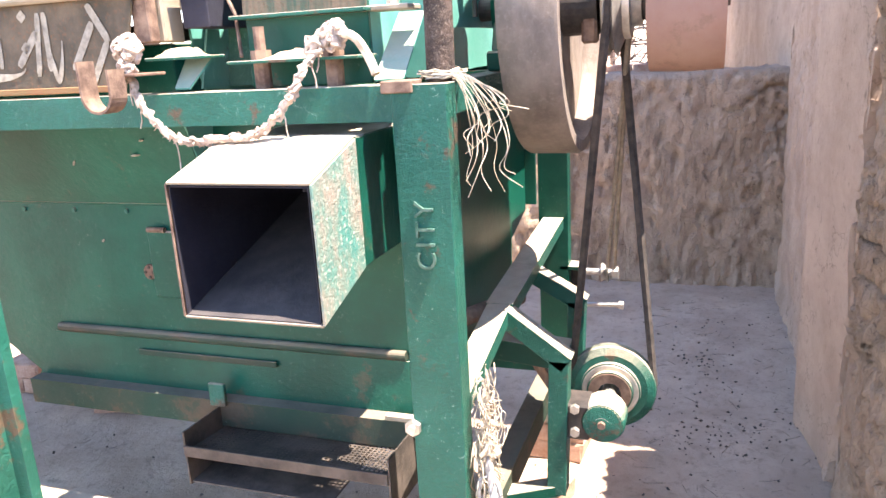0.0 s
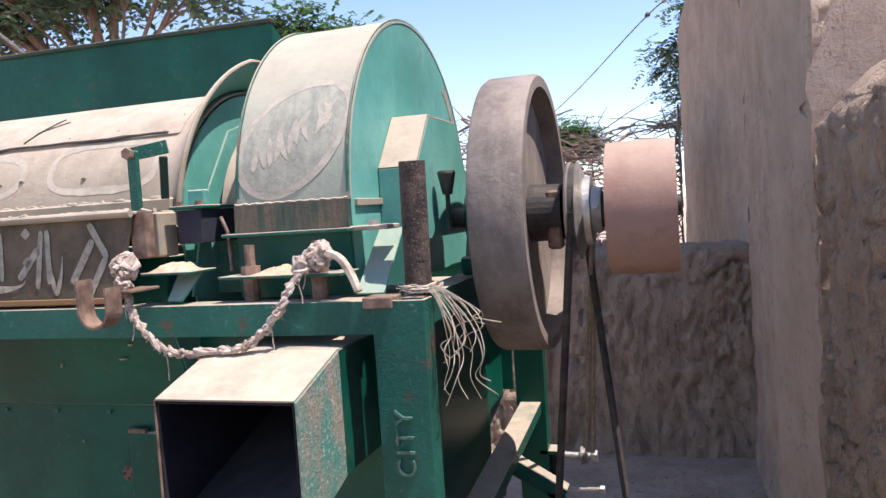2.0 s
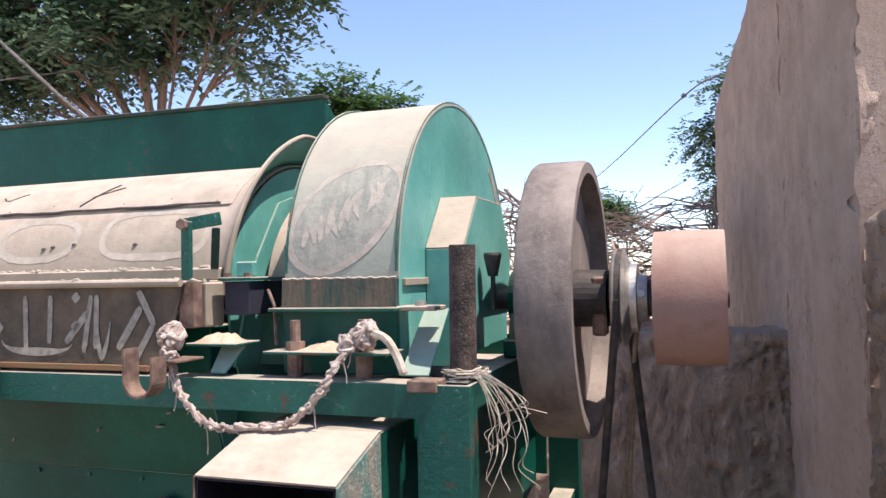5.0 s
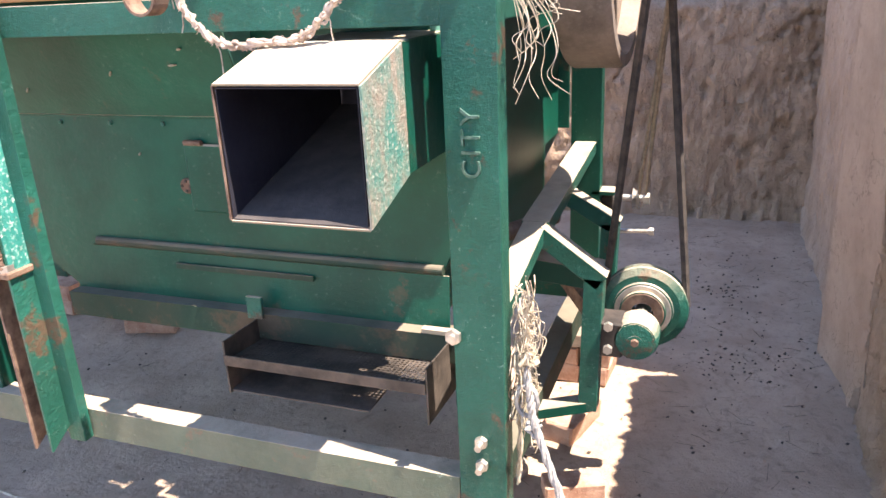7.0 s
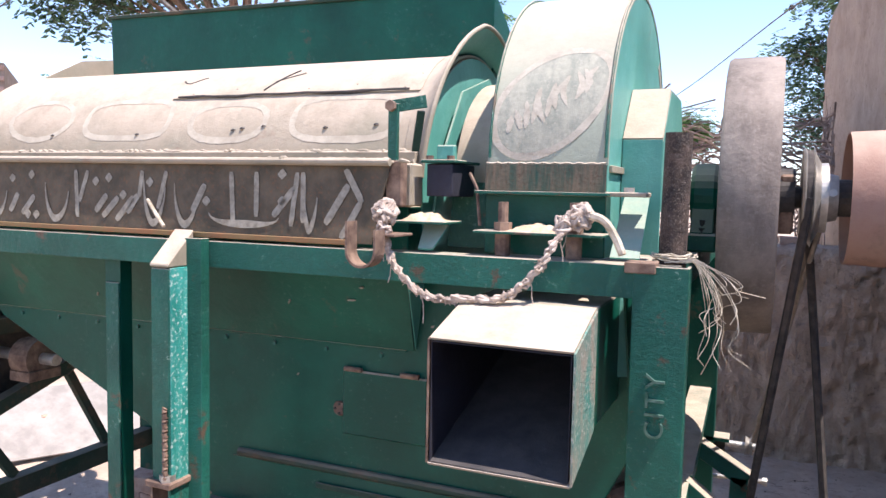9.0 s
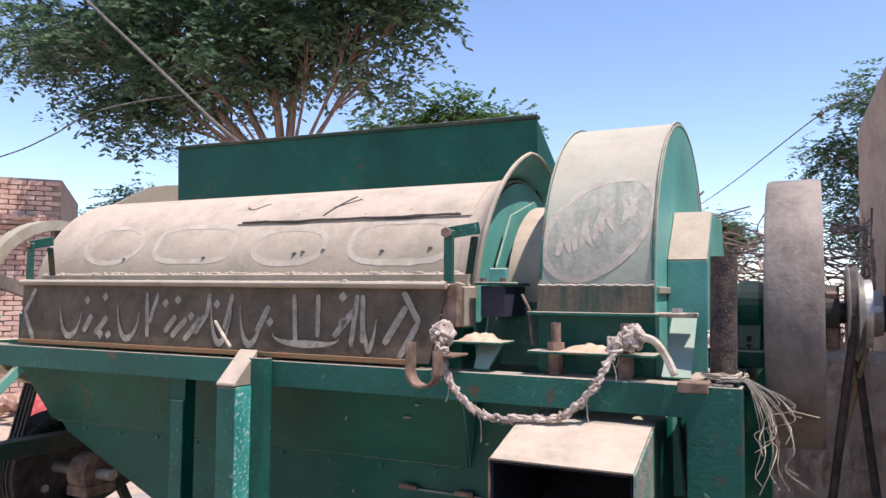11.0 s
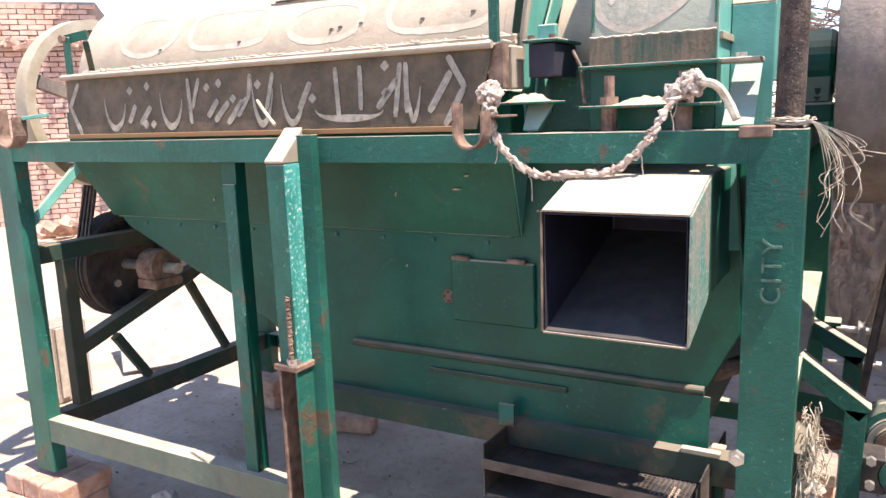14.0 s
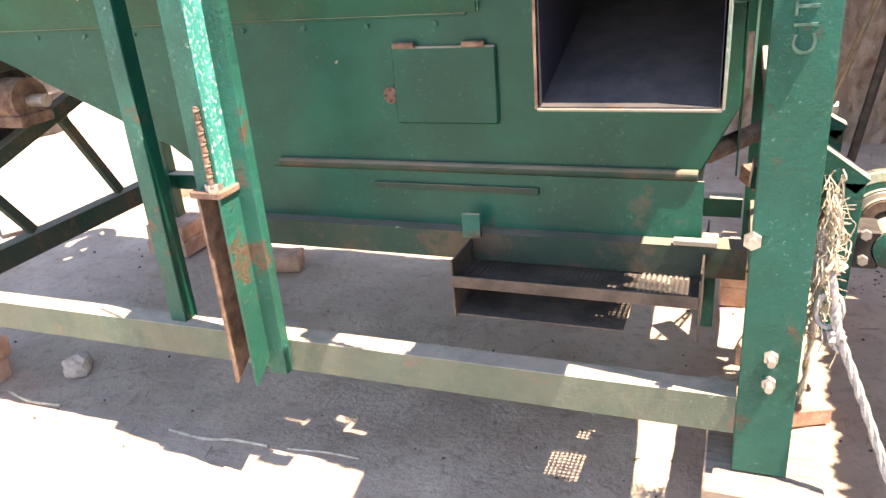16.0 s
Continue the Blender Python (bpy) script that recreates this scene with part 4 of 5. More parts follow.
def oval_pts(cx, ca, rx, ra, n=48, tilt=0.0, power=1.0):
    out = []
    for i in range(n):
        t = 2 * math.pi * i / n
        c, s = math.cos(t), math.sin(t)
        c, s = math.copysign(abs(c) ** power, c), math.copysign(abs(s) ** power, s)
        u, v = rx * c, ra * 0.0067 * s
        k = radians(tilt)
        out.append((cx + u * math.cos(k) - v * math.sin(k), ca + (u * math.sin(k) + v * math.cos(k)) / 0.0067))
    return out


drum = next(o for o in M.children if o.name == "drum_cover")
for cx, ca, rx, ra, pw, mt in ((-2.03, 149, 0.135, 11, 1.0, GHOST), (-1.66, 149.5, 0.165, 10, 0.55, GHOST), (-1.28, 152, 0.13, 9, 0.8, GHOST), (-0.90, 151, 0.16, 10, 0.6, GHOST)):
    vs, fs = drum_band(oval_pts(cx, ca, rx, ra, power=pw), 0.022, mt, gaps=-0.12)
    tagged(mesh_of("faded_outline", vs, fs, mt, drum), kind="stuff")
def fan_at(x, deg, lift=0.0):
    a = radians(deg)
    return Vector((x, SY + (FR + lift) * math.cos(a), FZ + (FR + lift) * math.sin(a)))


fan = next(o for o in M.children if o.name == "fan_cover")
ov = oval_pts(-0.320, 161.5, 0.142, 13.6, tilt=-34)
vs, fs = drum_band(ov, 0.016, FADED, 0.0013, fan_at)
mesh_of("oval_rim", vs, fs, FADED, fan, "faded cream oval sign rim")
inner = oval_pts(-0.320, 161.5, 0.135, 12.8, tilt=-34)
cen = [(-0.320 + (px + 0.320) * k, 161.5 + (pa - 161.5) * k) for k in (0.999, 0.75, 0.5, 0.25, 0.02) for px, pa in inner]
vs = [fan_at(px, pa, 0.0008) for px, pa in cen]
n = len(inner)
fs = [(j * n + i, j * n + (i + 1) % n, (j + 1) * n + (i + 1) % n, (j + 1) * n + i) for j in range(4) for i in range(n)]
mesh_of("oval_field", vs, fs, OVAL, fan, "greyish worn field of the oval")
for i in range(11):
    px, pa = -0.410 + 0.018 * i, 168.5 - 1.4 * i
    ln = rng.uniform(9.0, 15.0) * (1 - 0.10 * abs(i - 5))
    bend, lean = rng.uniform(-0.012, 0.012), rng.uniform(-0.010, 0.016)
    vs, n = [], 12
    for k in range(n + 1):
        q = k / n
        qx, qa, half = px + lean * (q - 0.5) * 2 + bend * math.sin(math.pi * q), pa - ln / 2 + ln * q, 0.0015 + rng.uniform(0.0045, 0.008) * math.sin(math.pi * q) ** 0.7
        vs += [fan_at(qx - half, qa, 0.0016), fan_at(qx + half, qa, 0.0016)]
    mesh_of("paint_bar", vs, [(2 * k, 2 * k + 1, 2 * k + 3, 2 * k + 2) for k in range(n)], FADED, fan)
for x in (-0.452, -0.19):
    pts = [(x, SY + (FR + 0.002) * math.cos(radians(a)), FZ + (FR + 0.002) * math.sin(radians(a))) for a in range(4, 180, 3)]
    part("weld_bead", tube(pts, [0.003 + 0.0015 * abs(fbm(i * 0.9, x)) for i in range(len(pts))], 6), GREEN_WORN, fan)

part("worn_streak", lathe([(-0.1868, 0.405), (-0.1868, 0.432), (-0.1858, 0.432), (-0.1858, 0.405)], "x", (0, SY, FZ), 14, a0=radians(2), a1=radians(50)), LETTER, fan, "white scraped streak on the side")

# small white splashes on the hopper sheet and rails
for x, z, w, tilt in ((-1.035, 1.234, 0.014, 70), (-0.838, 1.253, 0.026, 4), (-1.34, 1.19, 0.014, 60), (-0.62, 1.20, 0.010, 30), (-1.75, 1.20, 0.012, 80), (-0.52, 0.98, 0.012, 25), (-1.05, 1.02, 0.010, 50), (-0.80, 1.29, 0.014, 10)):
    yy = 0.14 + (BY - 0.152) * (1.332 - z) / 0.209 - 0.005 if z > 1.123 else BY - 0.004
    u = Vector((math.cos(radians(tilt)), 0, math.sin(radians(tilt))))
    c = Vector((x, yy, z))
    part("paint_splash", tube([c - u * w * 0.5, c - u * w * 0.2, c + u * w * 0.25, c + u * w * 0.5], [0.001, 0.003, 0.0025, 0.001], 6), LETTER, M)

# ---- hanging hooks made of bent flat bar
def flat_hook(name, cx, cz, r, y0, y1, t=0.005, tall=0.06, short=0.01, bm=None):
    bm = bmesh.new()
    path = [(-r, tall)] + [(r * math.cos(a), r * math.sin(a)) for a in [math.pi + math.pi * k / 14 for k in range(15)]] + [(r, short)]
    rows = []
    for i, (u, v) in enumerate(path):
        a, b = path[max(i - 1, 0)], path[min(i + 1, len(path) - 1)]
        d = Vector((b[0] - a[0], b[1] - a[1])).normalized()
        nx, nz = -d.y * t / 2, d.x * t / 2
        rows.append([bm.verts.new((cx + u + s * nx, y, cz + v + s * nz)) for s, y in ((1, y0), (1, y1), (-1, y1), (-1, y0))])
    for A, B in zip(rows, rows[1:]):
        for k in range(4):
            bm.faces.new((A[k], A[(k + 1) % 4], B[(k + 1) % 4], B[k]))
    bm.faces.new(rows[0])
    bm.faces.new(rows[-1][::-1])
    return part(name, bm, RUST, M, "bent flat-bar hook, rusty outside and dusty inside")


flat_hook("hook", -0.652, 1.408, 0.034, -0.118, -0.075, tall=0.062, short=0.045)
flat_hook("hook", -2.425, 1.435, 0.050, -0.06, -0.01, tall=0.075, short=0.05)
part("hook_stem", bar((-0.620, -0.07, 1.44), (-0.620, 0.02, 1.44), 0.05, 0.006), RUST, M)
part("hook_stem", bar((-2.375, -0.02, 1.48), (-2.30, 0.02, 1.49), 0.02, 0.012), TEAL, M)

# ---- perforated tray under the hopper
def sieve(x0, x1, y0, y1, z0, z1, holes, name, label=""):
    """A plate at the slope z0 to z1 in y; the part within holes is punched with a grid of openings."""
    vs, fs, idx = [], [], {}

    def vert(x, y):
        k = (round(x, 4), round(y, 4))
        if k not in idx:
            idx[k] = len(vs)
            vs.append((x, y, z0 + (z1 - z0) * (y - y0) / (y1 - y0)))
        return idx[k]
    hx0, hx1, hy0, hy1 = holes
    p = 0.0115
    nx, ny = int((hx1 - hx0) / p), int((hy1 - hy0) / p)
    xs, ys = [hx0 + p * i for i in range(nx + 1)], [hy0 + p * j for j in range(ny + 1)]
    q = 0.24 * p
    for i in range(nx):
        for j in range(ny):
            a, b, c, d = xs[i], xs[i + 1], ys[j], ys[j + 1]
            o = [vert(a, c), vert(b, c), vert(b, d), vert(a, d)]
            n = [vert(a + q, c + q), vert(b - q, c + q), vert(b - q, d - q), vert(a + q, d - q)]
            fs += [(o[k], o[(k + 1) % 4], n[(k + 1) % 4], n[k]) for k in range(4)]
    X0, X1, Y0, Y1 = xs[0], xs[-1], ys[0], ys[-1]
    for a, b, c, d in ((x0, X0, y0, y1), (X1, x1, y0, y1), (X0, X1, y0, Y0), (X0, X1, Y1, y1)):
        k = len(vs)
        for xx, yy in ((a, c), (b, c), (b, d), (a, d)):
            vs.append((xx, yy, z0 + (z1 - z0) * (yy - y0) / (y1 - y0)))
        fs.append((k, k + 1, k + 2, k + 3))
    ob = mesh_of(name, vs, fs, TRAYTIN, M, label, False)
    return ob


tray = sieve(-0.718, -0.192, 0.045, 0.44, 0.565, 0.525, (-0.70, -0.21, 0.06, 0.42), "sieve_tray", "grimy perforated sieve tray with low sides")
for x in (-0.718, -0.192):
    part("side_plate", prism([(0.044, 0.475), (0.044, 0.615), (0.42, 0.60), (0.44, 0.46)], "x", x, x + 0.004), TRAYTIN, tray)
part("front_lip", box(-0.718, -0.192, 0.040, 0.045, 0.552, 0.580, 0.001), TRAYTIN, tray)
part("lower_plate", box(-0.718, -0.34, 0.05, 0.42, 0.478, 0.482, 0.001), TRAYTIN, tray)
part("tray_hanger", box(-0.20, -0.165, 0.25, 0.29, 0.40, 0.62, 0.002), GREEN, M)
part("white_tag", box(-0.255, -0.165, 0.185, 0.205, 0.628, 0.640, 0.001), DUSTY, M)

# ---- cradle with the lower pulley on the right side
def cradle(y, xs, zs, w=0.055):
    b = part("cradle_arm", bar((xs[0], y, zs[0]), (xs[1], y, zs[1]), w, 0.045), GREEN_WORN, M, "bent green bracket arm with a dusty top")
    part("leg", bar((xs[1] - 0.020, y, zs[1] + 0.01), (xs[1] - 0.030, y, zs[2]), 0.048, w, up=(0, 1, 0)), GREEN_WORN, b)
    return b


cradle(0.45, (-0.035, 0.128), (0.815, 0.695, 0.335))
cradle(0.80, (-0.04, 0.115), (0.815, 0.725, 0.45))
part("cradle_rail", bar((-0.045, 0.03, 0.73), (-0.045, 0.46, 0.815), 0.06, 0.04), GREEN_WORN, M)
part("cradle_rail", bar((-0.045, 0.46, 0.815), (-0.05, 1.2, 0.865), 0.07, 0.04), GREEN_WORN, M)
part("cradle_foot", bar((0.10, 0.45, 0.345), (-0.06, 0.40, 0.32), 0.05, 0.03), GREEN, M)
part("cross_plate", bar((-0.10, 0.62, 0.66), (0.10, 0.62, 0.64), 0.09, 0.06), GREEN, M)
part("cross_plate", bar((-0.10, 0.95, 0.56), (0.07, 0.70, 0.50), 0.06, 0.05), RUST, M)
PX, PZ = 0.212, 0.555
lp = [(0.585, 0.03), (0.585, 0.060), (0.600, 0.060), (0.600, 0.078), (0.612, 0.078), (0.612, 0.096), (0.622, 0.115), (0.630, 0.117), (0.640, 0.100), (0.650, 0.117), (0.656, 0.115), (0.656, 0.03)]
pul = part("lower_pulley", lathe(lp, "y", (PX, 0, PZ), 44), GREEN_WORN, M, "green stepped v-pulley with worn bright grooves")
part("groove", lathe([(0.598, 0.061), (0.598, 0.072), (0.601, 0.076), (0.6115, 0.079), (0.611, 0.061)], "y", (PX, 0, PZ), 36), STEEL, pul)
part("groove", lathe([(0.583, 0.030), (0.583, 0.055), (0.5865, 0.058), (0.590, 0.030)], "y", (PX, 0, PZ), 32), RUST, pul)
part("pulley_shaft", cyl((PX, 0.425, PZ - 0.01), (PX, 0.80, PZ), 0.02, 16), STEEL, M)
blk = part("pillow_block", lathe([(0.43, 0.022), (0.43, 0.050), (0.445, 0.056), (0.50, 0.056), (0.515, 0.046), (0.515, 0.022)], "y", (PX, 0, PZ - 0.008), 26), GREEN_WORN, M, "round bearing housing with a bolted cap")
part("cap", lathe([(0.428, 0.001), (0.424, 0.012), (0.428, 0.047), (0.432, 0.047)], "y", (PX, 0, PZ - 0.008), 26, closed=False), GREEN_WORN, blk)
part("bolt", hexbolt((PX, 0.426, PZ - 0.008), (0, -1, 0), 0.010, 0.010), RUST, blk)
part("base", box(PX - 0.10, PX - 0.03, 0.43, 0.52, PZ - 0.06, PZ + 0.035, 0.005), CAST_DARK, blk)
for dz in (-0.035, 0.028):
    part("bolt", hexbolt((PX - 0.065, 0.43, PZ + dz), (0, -1, 0), 0.012, 0.014), STEEL, blk)
part("arm", bar((PX - 0.10, 0.475, PZ - 0.03), (0.10, 0.46, PZ - 0.03), 0.05, 0.05), GREEN_WORN, blk)

# v-belts
def belt(a, b, w=0.017, h=0.009, mat=RUBBER, sag=0.0):
    a, b = Vector(a), Vector(b)
    pts = [a.lerp(b, i / 12) + Vector((0, -sag * math.sin(math.pi * i / 12), 0)) for i in range(13)]
    return tube(pts, w * 0.62, 6)


part("v_belt", belt((0.222, SY - 0.112, SZ), (PX - 0.108, 0.636, PZ + 0.01)), RUBBER, M, "long dusty black v-belt")
part("v_belt", belt((0.222, SY + 0.112, SZ), (PX + 0.110, 0.636, PZ + 0.01)), RUBBER, M)
part("v_belt", lathe([(0.630, 0.108), (0.630, 0.118), (0.644, 0.118), (0.644, 0.108)], "y", (PX, 0, PZ), 30, a0=radians(-185), a1=radians(5)), RUBBER, M)
part("v_belt", lathe([(0.214, 0.106), (0.214, 0.117), (0.228, 0.117), (0.228, 0.106)], "x", (0, SY, SZ), 30, a0=0.0, a1=math.pi), RUBBER, M)
part("flat_belt", belt((0.252, SY + 0.02, SZ - 0.08), (0.122, 1.285, 0.69), 0.010), TWINEGREY, M, "thin pale belt running to the rear spindle")
part("flat_belt", belt((0.252, SY + 0.085, SZ), (0.140, 1.315, 0.66), 0.010), TWINEGREY, M)
part("spindle", cyl((-0.05, 1.30, 0.67), (0.155, 1.30, 0.667), 0.012, 12), STEEL, M)
part("spindle_pulley", lathe([(0.10, 0.012), (0.10, 0.035), (0.112, 0.025), (0.124, 0.035), (0.124, 0.012)], "x", (0, 1.30, 0.668), 20), STEEL, M)
part("nut", hexbolt((0.137, 1.30, 0.667), (1, 0, 0), 0.022, 0.02), STEEL, M)
part("rear_rod", cyl((-0.10, 1.29, 0.545), (0.175, 1.29, 0.553), 0.008, 10), STEEL, M)
part("nut", hexbolt((0.160, 1.29, 0.552), (1, 0, 0), 0.015, 0.016), STEEL, M)
part("rear_bracket", box(-0.03, 0.05, 1.20, 1.27, 0.70, 0.715, 0.002), GREEN, M)
part("rear_bracket", box(-0.02, 0.035, 1.27, 1.285, 0.60, 0.70, 0.002), CAST_DARK, M)
part("rear_panel", box(-0.42, -0.105, 1.19, 1.20, 0.93, 1.38, 0.002), GREEN, M)

# ---- right end of the body: sloping chute sheets seen beside the post
part("end_sheet", sheet([(-0.14, 0.10, 1.33), (-0.14, 0.40, 0.72), (-0.14, 0.95, 0.72), (-0.14, 1.0, 1.33)], 0.004), GREEN, M)
part("end_sheet", sheet([(-0.118, 0.12, 1.325), (-0.118, 0.22, 1.325), (-0.118, 0.34, 0.93), (-0.118, 0.30, 0.93)], 0.005), TEAL, M)
part("shaking_shaft", cyl((-0.20, 0.30, 0.80), (-0.03, 0.62, 0.80), 0.022, 12), RUST, M)

WY, WZ = 0.47, 1.53
# ---- left end: frame, spoked wheel, belt wheel
fw2 = part("spoked_flywheel", lathe([(-2.665, 0.290), (-2.665, 0.33), (-2.600, 0.33), (-2.600, 0.290)], "x", (0, WY, WZ), 60), WHEELRIM, M, "yellowish worn spoked flywheel", True)
for k in range(5):
    a = 2 * math.pi * k / 5 + 0.3
    part("spoke", bar((-2.63, WY + 0.06 * math.cos(a), WZ + 0.06 * math.sin(a)), (-2.63, WY + 0.29 * math.cos(a), WZ + 0.29 * math.sin(a)), 0.05, 0.028, up=(1, 0, 0)), CAST, fw2)
part("hub", lathe([(-2.69, 0.026), (-2.69, 0.07), (-2.57, 0.07), (-2.57, 0.026)], "x", (0, WY, WZ), 24), CAST, fw2)
part("axle", cyl((-2.70, WY, WZ), (-2.35, WY, WZ), 0.026, 14), CAST_DARK, fw2)
fw3 = part("rear_flywheel", lathe([(-2.665, 0.272), (-2.665, 0.305), (-2.610, 0.305), (-2.610, 0.272)], "x", (0, 1.02, 1.20), 60), CAST, M, "spoked flywheel behind the machine", True)
for k in range(5):
    a = 2 * math.pi * k / 5 + 0.3
    part("spoke", bar((-2.637, 1.02 + 0.05 * math.cos(a), 1.20 + 0.05 * math.sin(a)), (-2.637, 1.02 + 0.274 * math.cos(a), 1.20 + 0.274 * math.sin(a)), 0.045, 0.024, up=(1, 0, 0)), CAST, fw3)
part("hub", lathe([(-2.69, 0.02), (-2.69, 0.06), (-2.59, 0.06), (-2.59, 0.02)], "x", (0, 1.02, 1.20), 24), CAST, fw3)
part("axle", cyl((-2.70, 1.02, 1.20), (-2.50, 1.02, 1.20), 0.022, 14), CAST_DARK, fw3)
part("axle_hanger", box(-2.575, -2.525, 0.99, 1.05, 1.17, 1.34, 0.003), GREEN, M)
# Left frame members are coloured dark for the shade they stand in.
part("side_rail", box(-2.58, -2.52, 0.058, 1.198, 0.955, 1.02, 0.003), GRIME_SHADED, M)
part("side_post", box(-2.57, -2.52, 0.15, 0.205, 0.38, 0.955, 0.003), GRIME_SHADED, M)
part("diagonal", bar((-2.548, 0.20, 0.60), (-2.548, 0.95, 0.84), 0.05, 0.055), GRIME_SHADED, M)
part("diagonal", bar((-2.55, 0.36, 0.60), (-2.55, 0.50, 0.385), 0.03, 0.035), GRIME_SHADED, M)
part("diagonal", bar((-2.55, 0.76, 0.74), (-2.55, 0.95, 0.385), 0.03, 0.035), GRIME_SHADED, M)
part("diagonal", bar((-2.47, 0.25, 1.32), (-2.55, 0.06, 1.10), 0.045, 0.03), TEAL, M)
wp = [(-2.66, 0.02), (-2.66, 0.215)]
for k in range(4):
    wp += [(-2.655 + k * 0.022, 0.222), (-2.645 + k * 0.022, 0.198), (-2.638 + k * 0.022, 0.222)]
wp += [(-2.56, 0.215), (-2.56, 0.19), (-2.60, 0.18), (-2.60, 0.02)]
bw = part("belt_wheel", lathe(wp, "x", (-0.02, 0.50, 0.87), 40), CAST_DARK, M, "black multi-groove belt wheel")
part("shaft", cyl((-2.66, 0.50, 0.87), (-2.30, 0.50, 0.87), 0.022, 14), STEEL, bw)
part("bolt", hexbolt((-2.60, 0.43, 0.80), (1, 0, 0), 0.016, 0.012), STEEL, bw)
pb = part("pillow_block", box(-2.47, -2.36, 0.43, 0.57, 0.79, 0.83, 0.004), RUST, M, "rusty bearing housing")
part("cap", lathe([(-2.465, 0.023), (-2.465, 0.075), (-2.37, 0.075), (-2.37, 0.023)], "x", (0, 0.50, 0.87), 22), RUST, pb)
for k in range(4):
    x = -2.665 + k * 0.022
    for sgn in (-1, 1):
        part("v_belt", bar((x, SY + sgn * 0.11, SZ - 0.05), (x, 0.50 + sgn * 0.208, 0.87), 0.012, 0.009, up=(1, 0, 0), bev=0), RUBBER, M, "dusty multiple v-belts" if k == 0 else "")
part("spout_apron", sheet([(-1.62, 0.30, 0.79), (-1.38, 0.30, 0.60), (-1.38, 0.90, 0.60), (-1.62, 0.90, 0.79)], 0.004), CAST_DARK, M)

# ---------------------------------------------------------------- rope, twine
def smooth_path(pts, n):
    """Points along a soft curve through pts."""
    P = [Vector(p) for p in pts]
    P = [2 * P[0] - P[1]] + P + [2 * P[-1] - P[-2]]
    out = []
    for i in range(1, len(P) - 2):
        a, b, c, d = P[i - 1], P[i], P[i + 1], P[i + 2]
        for k in range(n):
            t = k / n
            out.append(0.5 * ((2 * b) + (c - a) * t + (2 * a - 5 * b + 4 * c - d) * t * t + (3 * b - a - 3 * c + d) * t ** 3))
    out.append(P[-2])
    return out


def strands(path, count, off, r, twist, bm, seg=6, fuzz=0.0):
    for s in range(count):
        pts = []
        for i, p in enumerate(path):
            d = (path[min(i + 1, len(path) - 1)] - path[max(i - 1, 0)]).normalized()
            u = d.cross(Vector((0, 1, 0.2))).normalized()
            v = d.cross(u)
            a = i * twist + 2 * math.pi * s / count
            pts.append(p + (u * math.cos(a) + v * math.sin(a)) * off * (1 + fuzz * fbm(i * 0.6, s)))
        tube(pts, [r * (1 + (0.25 + 0.2 * fuzz) * fbm(i * 0.5, s + 7)) for i in range(len(pts))], seg, bm)
    return bm


def knot(c, r, n, seed, bm):
    g = random.Random(seed)
    pts = []
    for i in range(n):
        d = Vector((g.gauss(0, 1), g.gauss(0, 0.7), g.gauss(0, 1.1))).normalized()
        pts.append(Vector(c) + d * r * g.uniform(0.45, 1.05))
    tube(smooth_path(pts, 4), [r * 0.17 * (0.7 + 0.6 * abs(math.sin(i * 0.7))) for i in range(4 * (n - 1) + 1)], 6, bm)
    return bm


rope = thing("rope", "dirty frayed cotton rope knotted between a hook and a pin", "rope")
rp = smooth_path([(-0.640, -0.02, 1.495), (-0.636, -0.038, 1.455), (-0.612, -0.045, 1.385), (-0.560, -0.055, 1.335), (-0.50, -0.062, 1.312), (-0.437, -0.060, 1.316), (-0.36, -0.055, 1.322), (-0.310, -0.045, 1.358), (-0.277, -0.038, 1.40), (-0.255, -0.02, 1.445), (-0.225, 0.02, 1.487)], 9)
part("cord", strands(rp, 4, 0.0038, 0.0042, 0.38, bmesh.new(), fuzz=3.2), ROPE, rope, "", True)
kb = knot((-0.642, -0.025, 1.488), 0.030, 75, 1, bmesh.new())
knot((-0.635, -0.045, 1.448), 0.020, 36, 2, kb)
part("knot", kb, ROPE, rope, "", True)
kb = knot((-0.215, 0.015, 1.492), 0.028, 75, 3, bmesh.new())
knot((-0.250, 0.0, 1.475), 0.021, 40, 4, kb)
part("knot", kb, ROPE, rope, "", True)
for k, (at, size) in enumerate(((0.36, 0.010), (0.47, 0.012), (0.55, 0.010), (0.62, 0.012), (0.78, 0.015), (0.27, 0.009))):
    part("lump", knot(rp[int(at * (len(rp) - 1))], size, 20, 60 + k, bmesh.new()), ROPE, rope, "", True)
part("loose_end", tube(smooth_path([(-0.195, 0.01, 1.495), (-0.165, 0.0, 1.485), (-0.142, -0.005, 1.455), (-0.125, -0.01, 1.420)], 6), 0.0085, 7), STRAW, rope, "pale stiff rope end")
fr = bmesh.new()
g = random.Random(11)
for k in range(190):
    p = rp[g.randrange(8, len(rp) - 4)]
    d = Vector((g.uniform(-1, 1), g.uniform(-0.6, 0.2), g.uniform(-1.3, 0.6)))
    ln = g.uniform(0.005, 0.015) if k > 5 else g.uniform(0.04, 0.07)
    if k <= 5:
        d = Vector((g.uniform(-0.2, 0.2), -0.05, -1))
    q = [p + d.normalized() * ln * t + Vector((g.uniform(-0.003, 0.003), 0, 0)) for t in (0, 0.35, 0.7, 1)]
    tube(q, 0.0008 if k > 5 else 0.0013, 4, fr)
tagged(part("fray", fr, ROPE, rope), kind="stuff")

